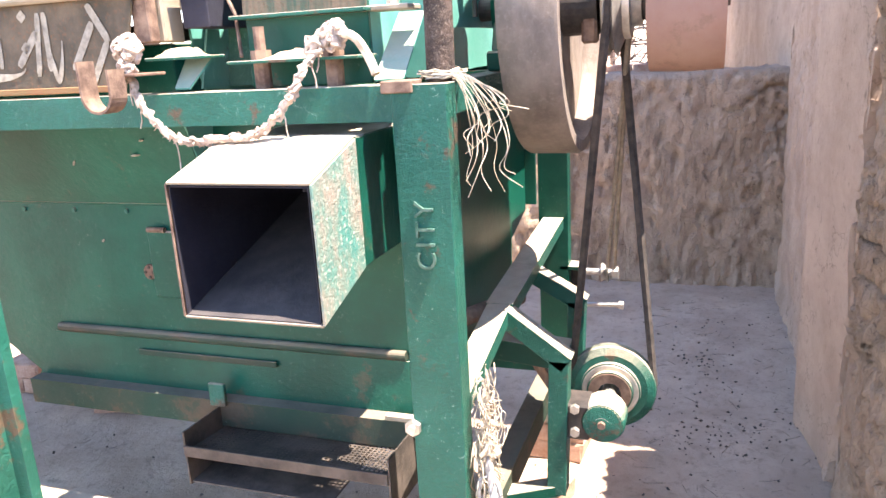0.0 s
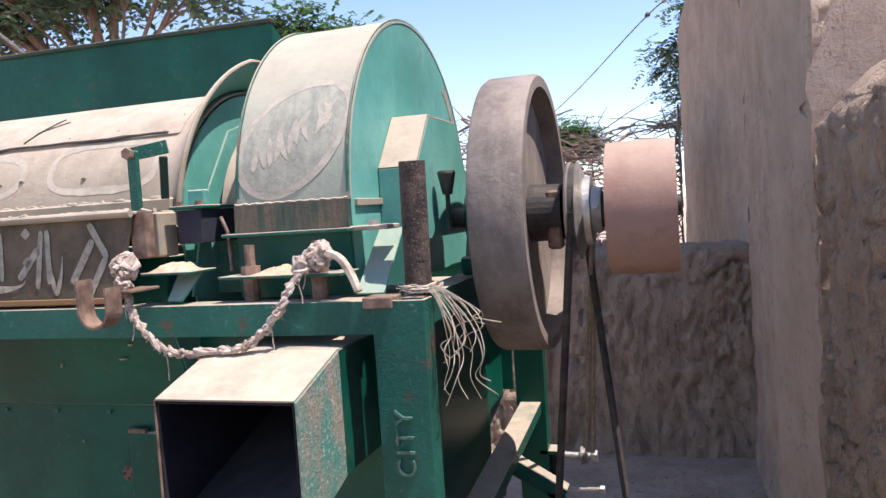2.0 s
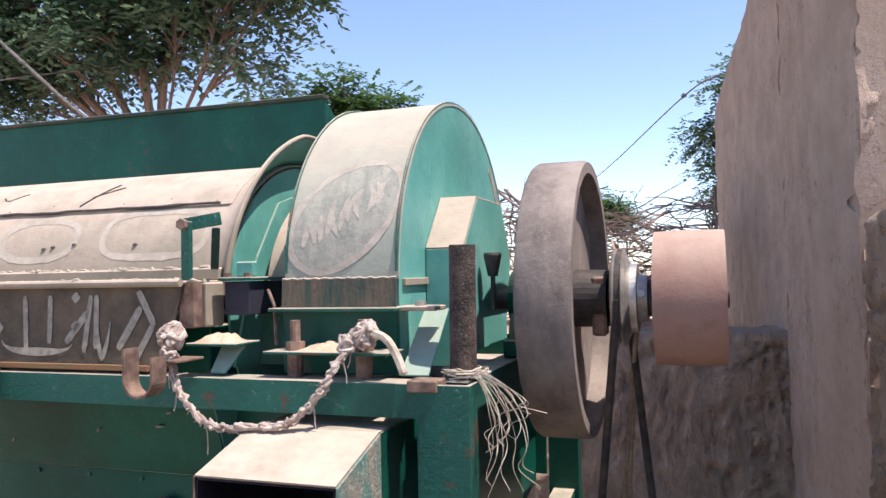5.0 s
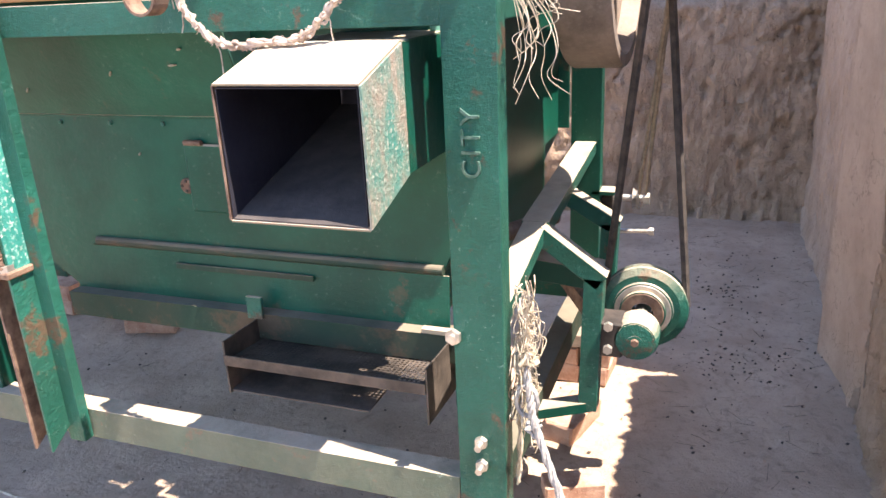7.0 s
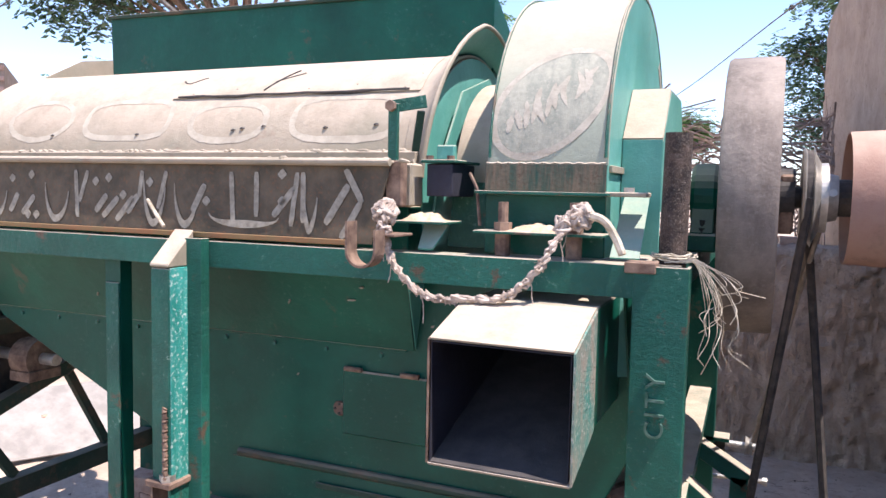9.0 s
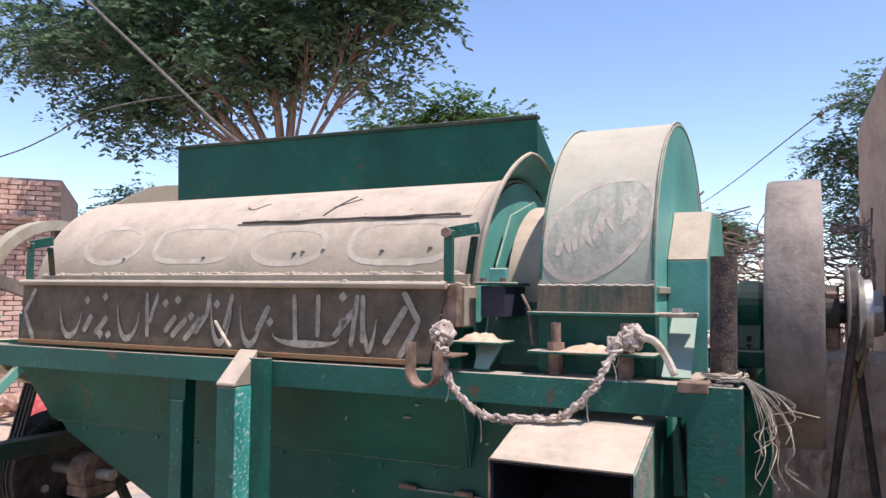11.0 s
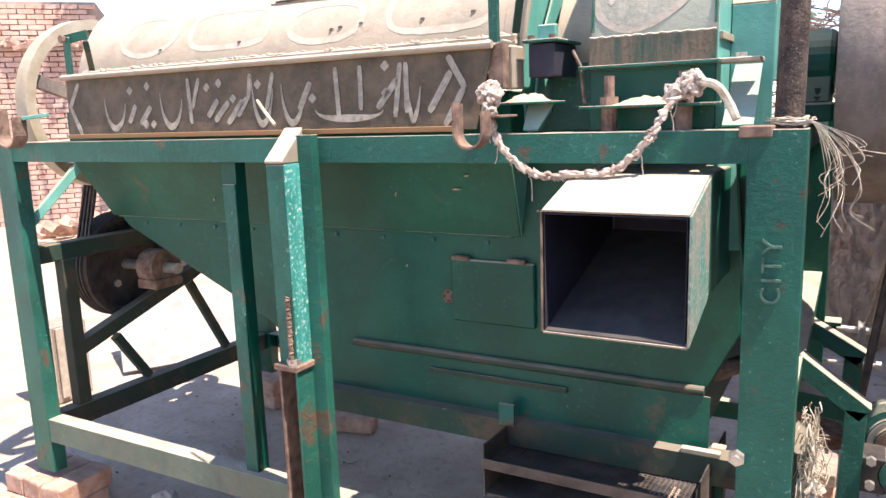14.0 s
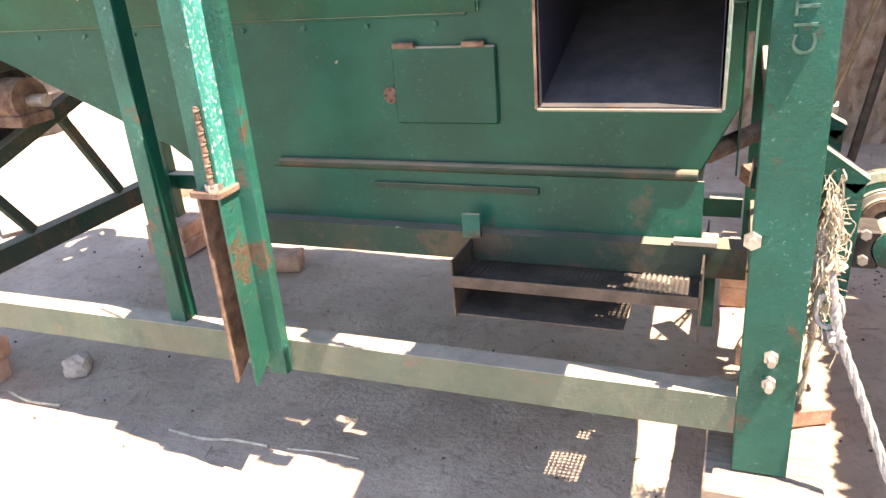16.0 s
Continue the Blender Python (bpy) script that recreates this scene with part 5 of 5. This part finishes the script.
tw = thing("twine_tuft", "tuft of pale frayed plastic twine tied round the stake foot", "twine")
tb = bmesh.new()
for k in range(20):
    x0 = g.uniform(-0.06, 0.0)
    reach, drop = g.uniform(0.02, 0.085), g.uniform(0.03, 0.11) if k > 6 else g.uniform(0.15, 0.21)
    yy = g.uniform(0.03, 0.12)
    out = 0.010 + reach * 0.7
    pts = [(x0, yy, 1.406), (0.004, yy - 0.005, 1.409), (out, yy - 0.015, 1.395 - drop * 0.30), (out + reach * 0.3, yy - 0.02 + g.uniform(-0.02, 0.02), 1.39 - drop * 0.65), (out + reach * g.uniform(-0.5, 0.5), yy - 0.025, 1.39 - drop * g.uniform(0.85, 1.0)), (out + reach * g.uniform(-0.6, 0.8), yy - 0.03, 1.385 - drop * g.uniform(1.0, 1.2))]
    tube(smooth_path(pts, 5), g.uniform(0.0006, 0.0012), 4, tb)
tagged(part("strand_tuft", tb, STRAW, tw), kind="stuff")
wb = bmesh.new()
for k in range(16):
    a0, rr, zz = g.uniform(0, 6.3), g.uniform(0.031, 0.050), 1.404 + g.uniform(0.0, 0.016)
    pts = [(-0.043 + rr * math.cos(a) * g.uniform(0.9, 1.1), 0.103 + rr * math.sin(a), zz + g.uniform(-0.003, 0.003)) for a in [a0 + 0.42 * i for i in range(g.randrange(6, 14))]]
    tube(pts, g.uniform(0.0010, 0.0020), 5, wb)
part("lashing", wb, STRAW, tw, "tangle of twine round the stake foot")

tw2 = thing("twine_bundle", "yellowish frayed twine bundle tied to the corner post", "twine")
tb = bmesh.new()
for k in range(120):
    z = g.uniform(0.55, 0.84)
    x, y = 0.010 + g.uniform(0, 0.032), 0.05 + g.uniform(-0.03, 0.05)
    pts = [(x, y, z)]
    for _k in range(4):
        pts.append((pts[-1][0] + g.uniform(-0.010, 0.013), y + g.uniform(-0.02, 0.02), pts[-1][2] - g.uniform(0.010, 0.035)))
    tube(smooth_path(pts, 4), g.uniform(0.0007, 0.0016), 4, tb)
for k in range(60):
    z = g.uniform(0.58, 0.80)
    a = Vector((0.03, 0.04, z))
    d = Vector((g.uniform(0.3, 1), g.uniform(-0.6, 0.4), g.uniform(-0.6, 0.7))).normalized()
    ln = g.uniform(0.015, 0.04)
    tube([a, a + d * ln * 0.5, a + d * ln + Vector((0, 0, -0.006))], 0.0009, 4, tb)
tagged(part("fibre_tuft", tb, STRAW, tw2), kind="stuff")
part("knot", knot((0.035, 0.04, 0.665), 0.028, 26, 21, bmesh.new()), STRAW, tw2, "", True)
part("hanging_cord", strands(smooth_path([(0.025, 0.05, 0.64), (0.02, 0.05, 0.55), (0.017, 0.052, 0.45), (0.012, 0.05, 0.36)], 8), 2, 0.004, 0.004, 0.6, bmesh.new()), STRAW, tw2)
gr = thing("grey_rope", "grey twisted rope hanging from the post down to the soil", "rope")
gp = smooth_path([(0.035, 0.035, 0.66), (0.048, 0.02, 0.60), (0.058, 0.01, 0.55), (0.095, -0.01, 0.46), (0.14, -0.03, 0.35), (0.20, -0.08, 0.20), (0.28, -0.16, 0.06), (0.36, -0.24, 0.022)], 12)
part("cord", strands(gp, 3, 0.0045, 0.005, 0.5, bmesh.new()), GREYROPE, gr, "", True)
part("loop", tube(smooth_path([(0.04 + 0.022 * math.cos(a), 0.025, 0.585 + 0.035 * math.sin(a)) for a in [2 * math.pi * i / 8 for i in range(9)]], 4), 0.006, 6), GREYROPE, gr, "", True)
part("knot", knot((0.056, 0.01, 0.53), 0.020, 22, 31, bmesh.new()), GREYROPE, gr, "", True)
for pts, mat_, nm in (([(-1.321, -0.03, 1.500), (-1.28, -0.045, 1.466), (-1.240, -0.06, 1.436)], STRAW, "straw stalk lying across the rail"),):
    tagged(link("stalk", tube(pts, 0.0045, 6), mat_), label="pale straw stalk lying across the rail", category="stalk")

# ---------------------------------------------------------------- bricks and props
BRICK_MESH = []
for v in range(4):
    bm = box(-0.113, 0.113, -0.053, 0.053, -0.036, 0.036, 0.006)
    g2 = random.Random(40 + v)
    for vert in bm.verts:
        vert.co += Vector((g2.uniform(-1, 1), g2.uniform(-1, 1), g2.uniform(-1, 1))) * 0.0035
    me = bpy.data.meshes.new("brick")
    bm.to_mesh(me)
    bm.free()
    me.materials.append(BRICK)
    BRICK_MESH.append(me)


def brick(x, y, z, rz=0.0, tilt=0.0, parent=None, scale=1.0, label="worn orange-brown clay brick propping the machine", group="prop bricks"):
    ob = new("brick", BRICK_MESH[random.randrange(4)])
    ob.matrix_basis = pose(x, y, z, tilt, 0, rz) @ Matrix.Diagonal((scale, scale, scale, 1))
    ob.parent = parent
    if parent is None:
        tagged(ob, label=label, category="brick", group=group)
    return ob


def prop_stack(x, y, courses, plank=True, spread=0.108):
    for c in range(courses):
        for k in (-0.5, 0.5):
            if c % 2 == 0:
                brick(x + k * spread * 1.02, y + 0.05, 0.038 + c * 0.074, 90 + random.uniform(-4, 4))
            else:
                brick(x + k * spread + random.uniform(-0.01, 0.01), y + 0.05, 0.038 + c * 0.074, 90 + random.uniform(-5, 5))
    if plank:
        top = courses * 0.074
        tagged(link("plank", box(x - 0.115, x + 0.115, y - 0.07, y + 0.17, top + 0.003, top + 0.052, 0.004), WOOD), label="short weathered wooden plank under the post", category="plank", group="prop planks")


prop_stack(-0.045, 0.0, 2)
prop_stack(-0.05, 1.20, 2)
prop_stack(-2.55, 1.20, 2, False)
for c in range(2):
    for k in (-1, 0, 1):
        brick(-2.56 + k * 0.115, 0.03 + 0.02 * c, 0.038 + c * 0.075, 90 + random.uniform(-5, 5))
brick(-2.68, -0.02, 0.036, 80)
for c in range(4):
    brick(-2.18 + 0.01 * c, 1.22, 0.037 + c * 0.074, 8 * c)
brick(-1.95, 1.12, 0.036, 18, label="dusty brick lying on the soil", group="loose bricks")
brick(-2.65, 1.45, 0.036, 60, label="dusty brick lying on the soil", group="loose bricks")
brick(-3.1, 1.9, 0.036, 35, label="dusty brick lying on the soil", group="loose bricks")
brick(0.05, 0.50, 0.036, 25, label="broken brick lying on the soil", group="loose bricks", scale=0.75)
brick(-0.02, 0.85, 0.036, 75, label="dusty brick lying on the soil", group="loose bricks")


def stone(x, y, r, seed, label="pale rounded lump of stone on the soil"):
    bm = bmesh.new()
    bmesh.ops.create_icosphere(bm, subdivisions=3, radius=r)
    for v in bm.verts:
        n = v.co.normalized()
        v.co = n * r * (1 + 0.35 * noise.noise(n * 1.6 + Vector((seed, 0, 0))) + 0.1 * noise.noise(n * 5))
        v.co.z *= 0.8
    ob = link("stone", bm, STONE, None, "", False)
    ob.location = (x, y, r * 0.55 + ground_height(x, y))
    tagged(ob, label=label, category="stone", group="loose stones")


stone(-2.18, 0.22, 0.05, 3.0)
stone(-3.4, 0.9, 0.05, 5.0)
stone(-0.14, 0.55, 0.045, 7.0, "brown lump of dry clay beside the post")
stone(-2.9, 2.2, 0.06, 9.0)


def ground_stick(pts, r, label):
    tagged(link("stick", tube(smooth_path([(x, y, ground_height(x, y) + r + 0.001) for x, y in pts], 5), r, 6), STRAW), label=label, category="stick", group="sticks on the soil")


ground_stick([(-1.65, 0.035), (-1.52, 0.02), (-1.42, 0.03), (-1.30, 0.026)], 0.005, "thin pale peeled stick lying on the soil")
ground_stick([(-1.24, 0.03), (-1.12, 0.045), (-1.03, 0.05)], 0.003, "thin pale peeled stick lying on the soil")
ground_stick([(-2.32, 0.06), (-2.2, 0.03), (-2.08, 0.04)], 0.005, "thin pale peeled stick lying on the soil")

# litter on the soil
vs, fs = [], []
lg = random.Random(77)


def pellet(x, y, r):
    k = len(vs)
    z = ground_height(x, y) + r * 0.5
    q = Euler((0, 0, lg.uniform(0, 6.3))).to_matrix()
    for o in ((1.2, 0, 0), (0, 0.8, 0), (-1.2, 0, 0), (0, -0.8, 0), (0, 0, 0.8), (0, 0, -0.8)):
        p = q @ Vector(o) * r * lg.uniform(0.8, 1.2)
        vs.append((x + p.x, y + p.y, z + p.z))
    for a, b in ((0, 1), (1, 2), (2, 3), (3, 0)):
        fs.append((k + a, k + b, k + 4))
        fs.append((k + b, k + a, k + 5))


for cx, cy, n, s in ((0.46, 2.15, 44, 0.07), (0.55, 1.75, 40, 0.18), (0.62, 1.45, 46, 0.13), (0.42, 1.42, 40, 0.10), (0.58, 2.5, 40, 0.22), (0.4, 2.5, 20, 0.3), (0.5, 1.2, 34, 0.3), (0.4, 0.8, 40, 0.3), (-1.2, 0.5, 60, 0.9), (-2.2, 1.0, 60, 0.8), (-0.3, 0.3, 40, 0.3)):
    for _ in range(n):
        pellet(cx + lg.gauss(0, s), cy + lg.gauss(0, s), lg.uniform(0.0025, 0.0075))
tagged(mesh_of("litter", vs, fs, CLOD, None, "", False), label="scattered dark clods and droppings on the soil", category="litter", kind="stuff")
sb = bmesh.new()
for _ in range(170):
    x, y = (lg.uniform(0.15, 0.85), lg.uniform(0.3, 3.0)) if lg.random() < 0.6 else (lg.uniform(-2.2, 0.2), lg.uniform(-0.2, 1.2))
    a, ln = lg.uniform(0, 6.3), lg.uniform(0.02, 0.08)
    pts = [(x + math.cos(a) * ln * t, y + math.sin(a) * ln * t, ground_height(x + math.cos(a) * ln * t, y + math.sin(a) * ln * t) + 0.003) for t in (0, 0.5, 1)]
    tube(pts, 0.0012, 3, sb)
tagged(link("straw_litter", sb, DRYSTALK), label="thin dry stalks strewn over the soil", category="straw", kind="stuff")

# clutter beyond the left end
tagged(link("metal_sheet", sheet([(-3.62, 1.16, 0.02), (-3.18, 1.86, 0.02), (-3.55, 2.12, 0.30), (-3.98, 1.42, 0.30)], 0.008), PALESLAB), label="pale dusty metal sheet leaning on a block", category="sheet")
tagged(link("block", box(-3.86, -3.66, 1.52, 1.82, 0.0, 0.19, 0.01), BRICK), label="clay block under the leaning metal sheet", category="block")
crate = thing("crate", "old slatted wooden crate standing on the soil", "crate")
part("body", box(-3.74, -3.56, 0.66, 0.92, 0.0, 0.42, 0.006), WOOD, crate)
for k in range(4):
    part("slat", box(-3.556, -3.544, 0.67 + k * 0.063, 0.712 + k * 0.063, 0.03, 0.41, 0.003), PALEWOOD, crate)
tagged(link("barrel", lathe([(0.0, 0.01), (0.0, 0.26), (0.3, 0.27), (0.31, 0.285), (0.33, 0.27), (0.62, 0.26), (0.62, 0.01)], "z", (-5.6, 3.2, 0.0), 28), CAST_DARK), label="dark dented steel barrel in the yard", category="barrel")
rub = bmesh.new()
for _ in range(90):
    x, y = -8.2 + lg.gauss(0, 0.8), 4.6 + lg.gauss(0, 0.4)
    s = lg.uniform(0.05, 0.16)
    gq = bmesh.ops.create_cube(rub, size=1)
    bmesh.ops.transform(rub, verts=gq["verts"], matrix=pose(x, y, s * 0.4 + 0.25 * max(0, 1 - abs(x + 8.2)), lg.uniform(0, 40), lg.uniform(0, 40), lg.uniform(0, 180)) @ Matrix.Diagonal((s * 1.6, s, s * 0.7, 1)))
tagged(link("rubble", rub, BRICK), label="heap of broken bricks and clods in the yard", category="rubble", kind="stuff")
tagged(link("cloth", lathe([(0.0, 0.01), (0.0, 0.30), (0.12, 0.26), (0.2, 0.14), (0.23, 0.01)], "z", (-7.3, 4.0, 0.25), 14), REDCLOTH, None, "", True), label="crumpled red cloth bundle on the rubble", category="cloth")

# ---------------------------------------------------------------- brushwood behind the low wall
bb = bmesh.new()
lg = random.Random(5)
for i in range(620):
    x, y = lg.uniform(-2.0, 0.75), lg.uniform(3.85, 5.3)
    top = 2.08 - 0.35 * abs((y - 4.5) / 0.75) ** 2 + 0.14 * fbm(x * 1.7, 3.3)
    z = top * (1 - lg.random() ** 2.2 * 0.9)
    ln = lg.uniform(0.35, 1.1)
    d = Vector((lg.uniform(-1, 1), lg.uniform(-0.5, 0.5), lg.uniform(-0.25, 0.4))).normalized()
    if lg.random() < 0.06:
        d = Vector((lg.uniform(-0.6, 0.6), 0, 1)).normalized()
        ln *= 0.55
    c = Vector((x, y, z))
    pts = [c + d * ln * (t - 0.5) + Vector((fbm(i, t * 3), fbm(t * 3, i + 0.5), fbm(i * 0.7, t * 3, 5))) * 0.05 for t in (0, 0.2, 0.4, 0.6, 0.8, 1.0)]
    for p in pts:
        p.x = min(p.x, 0.50)
        p.z = max(p.z, 0.03)
    r = lg.uniform(0.004, 0.012)
    tube(pts, [r, r * 0.9, r * 0.8, r * 0.65, r * 0.5, r * 0.3], 4, bb)
tagged(link("brushwood", bb, TWIG), label="tangled heap of dry thorny brushwood behind the low wall", category="brushwood", kind="stuff")
for row in range(17):
    for k in range(6):
        brick(-0.85 + k * 0.235 + 0.11 * (row % 2), 3.78, 0.038 + row * 0.076, random.uniform(-3, 3), label="clay brick in a dry stack behind the wall", group="dry stacked bricks")

# ---------------------------------------------------------------- trees
def leaf_spray(vs, fs, p, d, ln, g):
    """A feathery compound leaf: leaflets in pairs along a drooping stalk."""
    side = d.cross(Vector((0, 0, 1)))
    if side.length < 0.01:
        side = Vector((1, 0, 0))
    side.normalize()
    n = 5
    for i in range(n):
        t = (i + 0.7) / n
        q = p + d * ln * t + Vector((0, 0, -0.30 * ln * t * t))
        for s in (-1, 1):
            a = side * s * 0.9 + d * 0.5 + Vector((g.uniform(-0.3, 0.3), g.uniform(-0.3, 0.3), g.uniform(-0.5, 0.2)))
            a.normalize()
            w = a.cross(Vector((g.uniform(-0.5, 0.5), g.uniform(-0.5, 0.5), 1))).normalized()
            L, W = ln * g.uniform(0.28, 0.42), ln * g.uniform(0.075, 0.115)
            k = len(vs)
            vs += [q, q + a * L * 0.5 + w * W, q + a * L, q + a * L * 0.5 - w * W]
            fs.append((k, k + 1, k + 2, k + 3))


def tree(name, label, base, fork, blobs, sprays, spray_len, bark, leaf, seed, r0=0.16, stem=True):
    """Trunk from base to fork; a limb to each blob (centre, radius); twigs and feathery leaves round each blob."""
    g = random.Random(seed)
    T = thing(name, label, "tree")
    base, fork = Vector(base), Vector(fork)
    part("trunk", tube(smooth_path([base, base.lerp(fork, 0.5) + Vector((0.12, 0, 0)), fork], 6), [r0 * (1.25 - 0.35 * i / 12) for i in range(13)], 10), bark, T, "", True)
    vs, fs = [], []
    twb = bmesh.new()
    total = sum(b[1] ** 2 for b in blobs)
    for c, r in blobs:
        c = Vector(c)
        mid = fork.lerp(c, 0.5) + Vector((g.uniform(-0.3, 0.3), g.uniform(-0.2, 0.2), g.uniform(0.0, 0.3)))
        pts = smooth_path([fork, mid, c], 6)
        part("limb", tube(pts, [max(0.012, r0 * (0.55 if r > 1.15 else 0.24) * (1 - 0.07 * i)) for i in range(len(pts))], 8), bark, T, "", True)
        nt = max(5, int(sprays * r * r / total / 14))
        for _ in range(nt):
            d = Vector((g.gauss(0, 1), g.gauss(0, 1), g.gauss(0, 0.75))).normalized()
            e = c + Vector((d.x * r, d.y * r, d.z * r * 0.7)) * g.uniform(0.35, 1.08)
            s = pts[g.randrange(6, len(pts))]
            tpts = smooth_path([s, s.lerp(e, 0.5) + Vector((0, 0, 0.12)), e], 3)
            tube(tpts, [0.018 - 0.0022 * i for i in range(len(tpts))], 4, twb)
            for _k in range(14):
                o = e + Vector((g.gauss(0, 0.16), g.gauss(0, 0.16), g.gauss(0, 0.12)))
                dd = (Vector((g.gauss(0, 1), g.gauss(0, 1), g.gauss(-0.15, 0.5))) + d * 0.6).normalized()
                leaf_spray(vs, fs, o, dd, spray_len * g.uniform(0.7, 1.2), g)
    tagged(part("twig_tangle", twb, bark, T), kind="stuff")
    mesh_of("crown", vs, fs, leaf, T, "", False)
    return T


tree("shade_tree", "tall spreading tree with feathery dark green leaves", (-6.6, 7.2, 0.0), (-6.7, 7.2, 3.1),
     [((-9.6, 7.0, 5.3), 1.25), ((-8.4, 6.8, 5.9), 1.3), ((-11.0, 7.2, 5.6), 1.2), ((-9.9, 7.1, 4.4), 0.75), ((-7.3, 7.0, 6.1), 1.2), ((-5.9, 7.0, 5.9), 1.25), ((-4.8, 7.1, 5.6), 0.95),
      ((-6.9, 7.4, 5.0), 0.8), ((-8.6, 7.3, 4.5), 0.7), ((-5.2, 7.2, 4.7), 0.55), ((-12.2, 7.5, 6.2), 1.1), ((-8.0, 7.4, 7.4), 1.5), ((-10.2, 7.4, 7.1), 1.5), ((-5.6, 7.4, 7.3), 1.4), ((-3.9, 7.0, 6.3), 0.8), ((-7.6, 7.2, 4.6), 0.6), ((-7.0, 6.7, 4.9), 0.85), ((-6.0, 6.7, 5.1), 0.8), ((-8.2, 6.7, 5.1), 0.9), ((-9.2, 6.7, 4.7), 0.8), ((-5.3, 6.8, 5.4), 0.7)],
     6600, 0.35, BARK, LEAF, 21, 0.13)
tree("far_tree", "light green young tree beyond the machine", (-5.6, 10.2, 0.0), (-5.6, 10.2, 3.0),
     [((-6.3, 10.0, 4.4), 0.62), ((-5.3, 10.0, 4.6), 0.55), ((-4.6, 10.2, 4.35), 0.5)], 1300, 0.28, BARK, LEAF_LIGHT, 31, 0.07)
tree("far_tree", "light green young tree beside the brick house", (-12.0, 9.4, 0.0), (-12.0, 9.4, 2.8),
     [((-12.6, 9.2, 3.1), 0.45), ((-11.7, 9.3, 3.35), 0.4)], 420, 0.28, BARK, LEAF_LIGHT, 33, 0.07)
tree("wall_tree", "tree with drooping feathery leaves behind the tall wall", (1.6, 14.2, 0.0), (1.5, 14.2, 3.0),
     [((0.72, 14.0, 4.2), 0.62), ((1.1, 14.0, 3.3), 0.7), ((1.4, 14.0, 5.0), 0.8), ((0.9, 14.1, 2.7), 0.5)], 1300, 0.30, BARK, LEAF, 41, 0.12)
tree("bush", "small rounded green bush in the distance", (-1.5, 14.4, 0.0), (-1.5, 14.4, 2.0),
     [((-1.5, 14.2, 2.85), 0.42), ((-1.25, 14.2, 2.7), 0.35), ((-1.75, 14.2, 2.6), 0.3)], 1800, 0.18, BARK, LEAF_LIGHT, 51, 0.05)

# ---------------------------------------------------------------- overhead cables
def cable(name, pts, r, label):
    tagged(link(name, tube(smooth_path(pts, 8), r, 6), CABLE), label=label, category="cable")


cable("cable", [(0.60, 5.6, 3.30), (0.255, 7.2, 3.49), (-0.9, 11.0, 3.38), (-1.95, 14.5, 3.36)], 0.008, "thin black overhead cable tied to the tall wall")
tagged(link("cable_joint", knot((0.255, 7.2, 3.495), 0.03, 14, 3, bmesh.new()), CABLE), label="twisted joint in the overhead cable", category="cable joint")
cable("guy_rope", [(-9.2, 5.0, 6.1), (-8.0, 5.0, 5.12), (-6.2, 5.0, 3.66), (-4.6, 5.0, 2.3), (-4.0, 5.0, 0.05)], 0.022, "thick pale rope slung down from the tree")
cable("cable", [(-13.0, 5.0, 3.0), (-9.84, 5.0, 3.40), (-8.86, 5.0, 3.60), (-7.9, 5.2, 3.95), (-6.7, 7.0, 4.6)], 0.010, "thin overhead cable running to the tree")

# ---------------------------------------------------------------- brick house beyond the left end
H0 = Matrix.Translation((-9.93, 6.0, 0)) @ Matrix.Rotation(radians(48), 4, "Z") @ Matrix.Translation((9.93, -6.0, 0))
house = thing("brick_house", "unplastered pink brick farm building with a broken ledge", "house")
part("wall", box(-15.5, -9.93, 6.06, 9.5, 0.0, 3.22, 0.0), MORTAR, house)
HB = []
for v in range(3):
    bm = box(-0.108, 0.108, -0.03, 0.03, -0.031, 0.031, 0.004)
    me = bpy.data.meshes.new("wall_brick")
    bm.to_mesh(me)
    bm.free()
    me.materials.append(HBRICK)
    HB.append(me)
count = 0
rest = bmesh.new()
lg = random.Random(9)
for row in range(43):
    z = 0.04 + row * 0.074
    for k in range(14):
        x = -10.04 - k * 0.231 - (0.115 if row % 2 else 0.0)
        if 34 <= row <= 35 and lg.random() < 0.5:
            continue
        y = 6.045 - lg.uniform(0, 0.012) - (0.05 if row in (34, 35) else 0.0)
        if k < 9 and count < 290 and row > 8:
            ob = new("brick", HB[count % 3])
            ob.matrix_basis = pose(x, y, z, lg.uniform(-2, 2), lg.uniform(-1.5, 1.5), lg.uniform(-2, 2))
            ob.parent = house
            count += 1
        else:
            gq = bmesh.ops.create_cube(rest, size=1)
            bmesh.ops.transform(rest, verts=gq["verts"], matrix=pose(x, y, z) @ Matrix.Diagonal((0.216, 0.06, 0.062, 1)))
tagged(part("brickwork_rest", rest, HBRICK, house), kind="stuff")
lb = bmesh.new()
for k in range(40):
    gq = bmesh.ops.create_cube(lb, size=1)
    bmesh.ops.transform(lb, verts=gq["verts"], matrix=pose(-10.0 - lg.random() * 3.0, 5.98 + lg.uniform(-0.06, 0.04), 2.60 + lg.uniform(-0.02, 0.06), lg.uniform(-20, 20), lg.uniform(-20, 20), lg.uniform(-40, 40)) @ Matrix.Diagonal((0.2, 0.1, 0.06, 1)))
tagged(part("ledge_rubble", lb, HBRICK, house), kind="stuff")
part("eave_slab", box(-15.5, -9.9, 5.95, 6.06, 2.53, 2.58, 0.004), MORTAR, house)
house.matrix_basis = H0
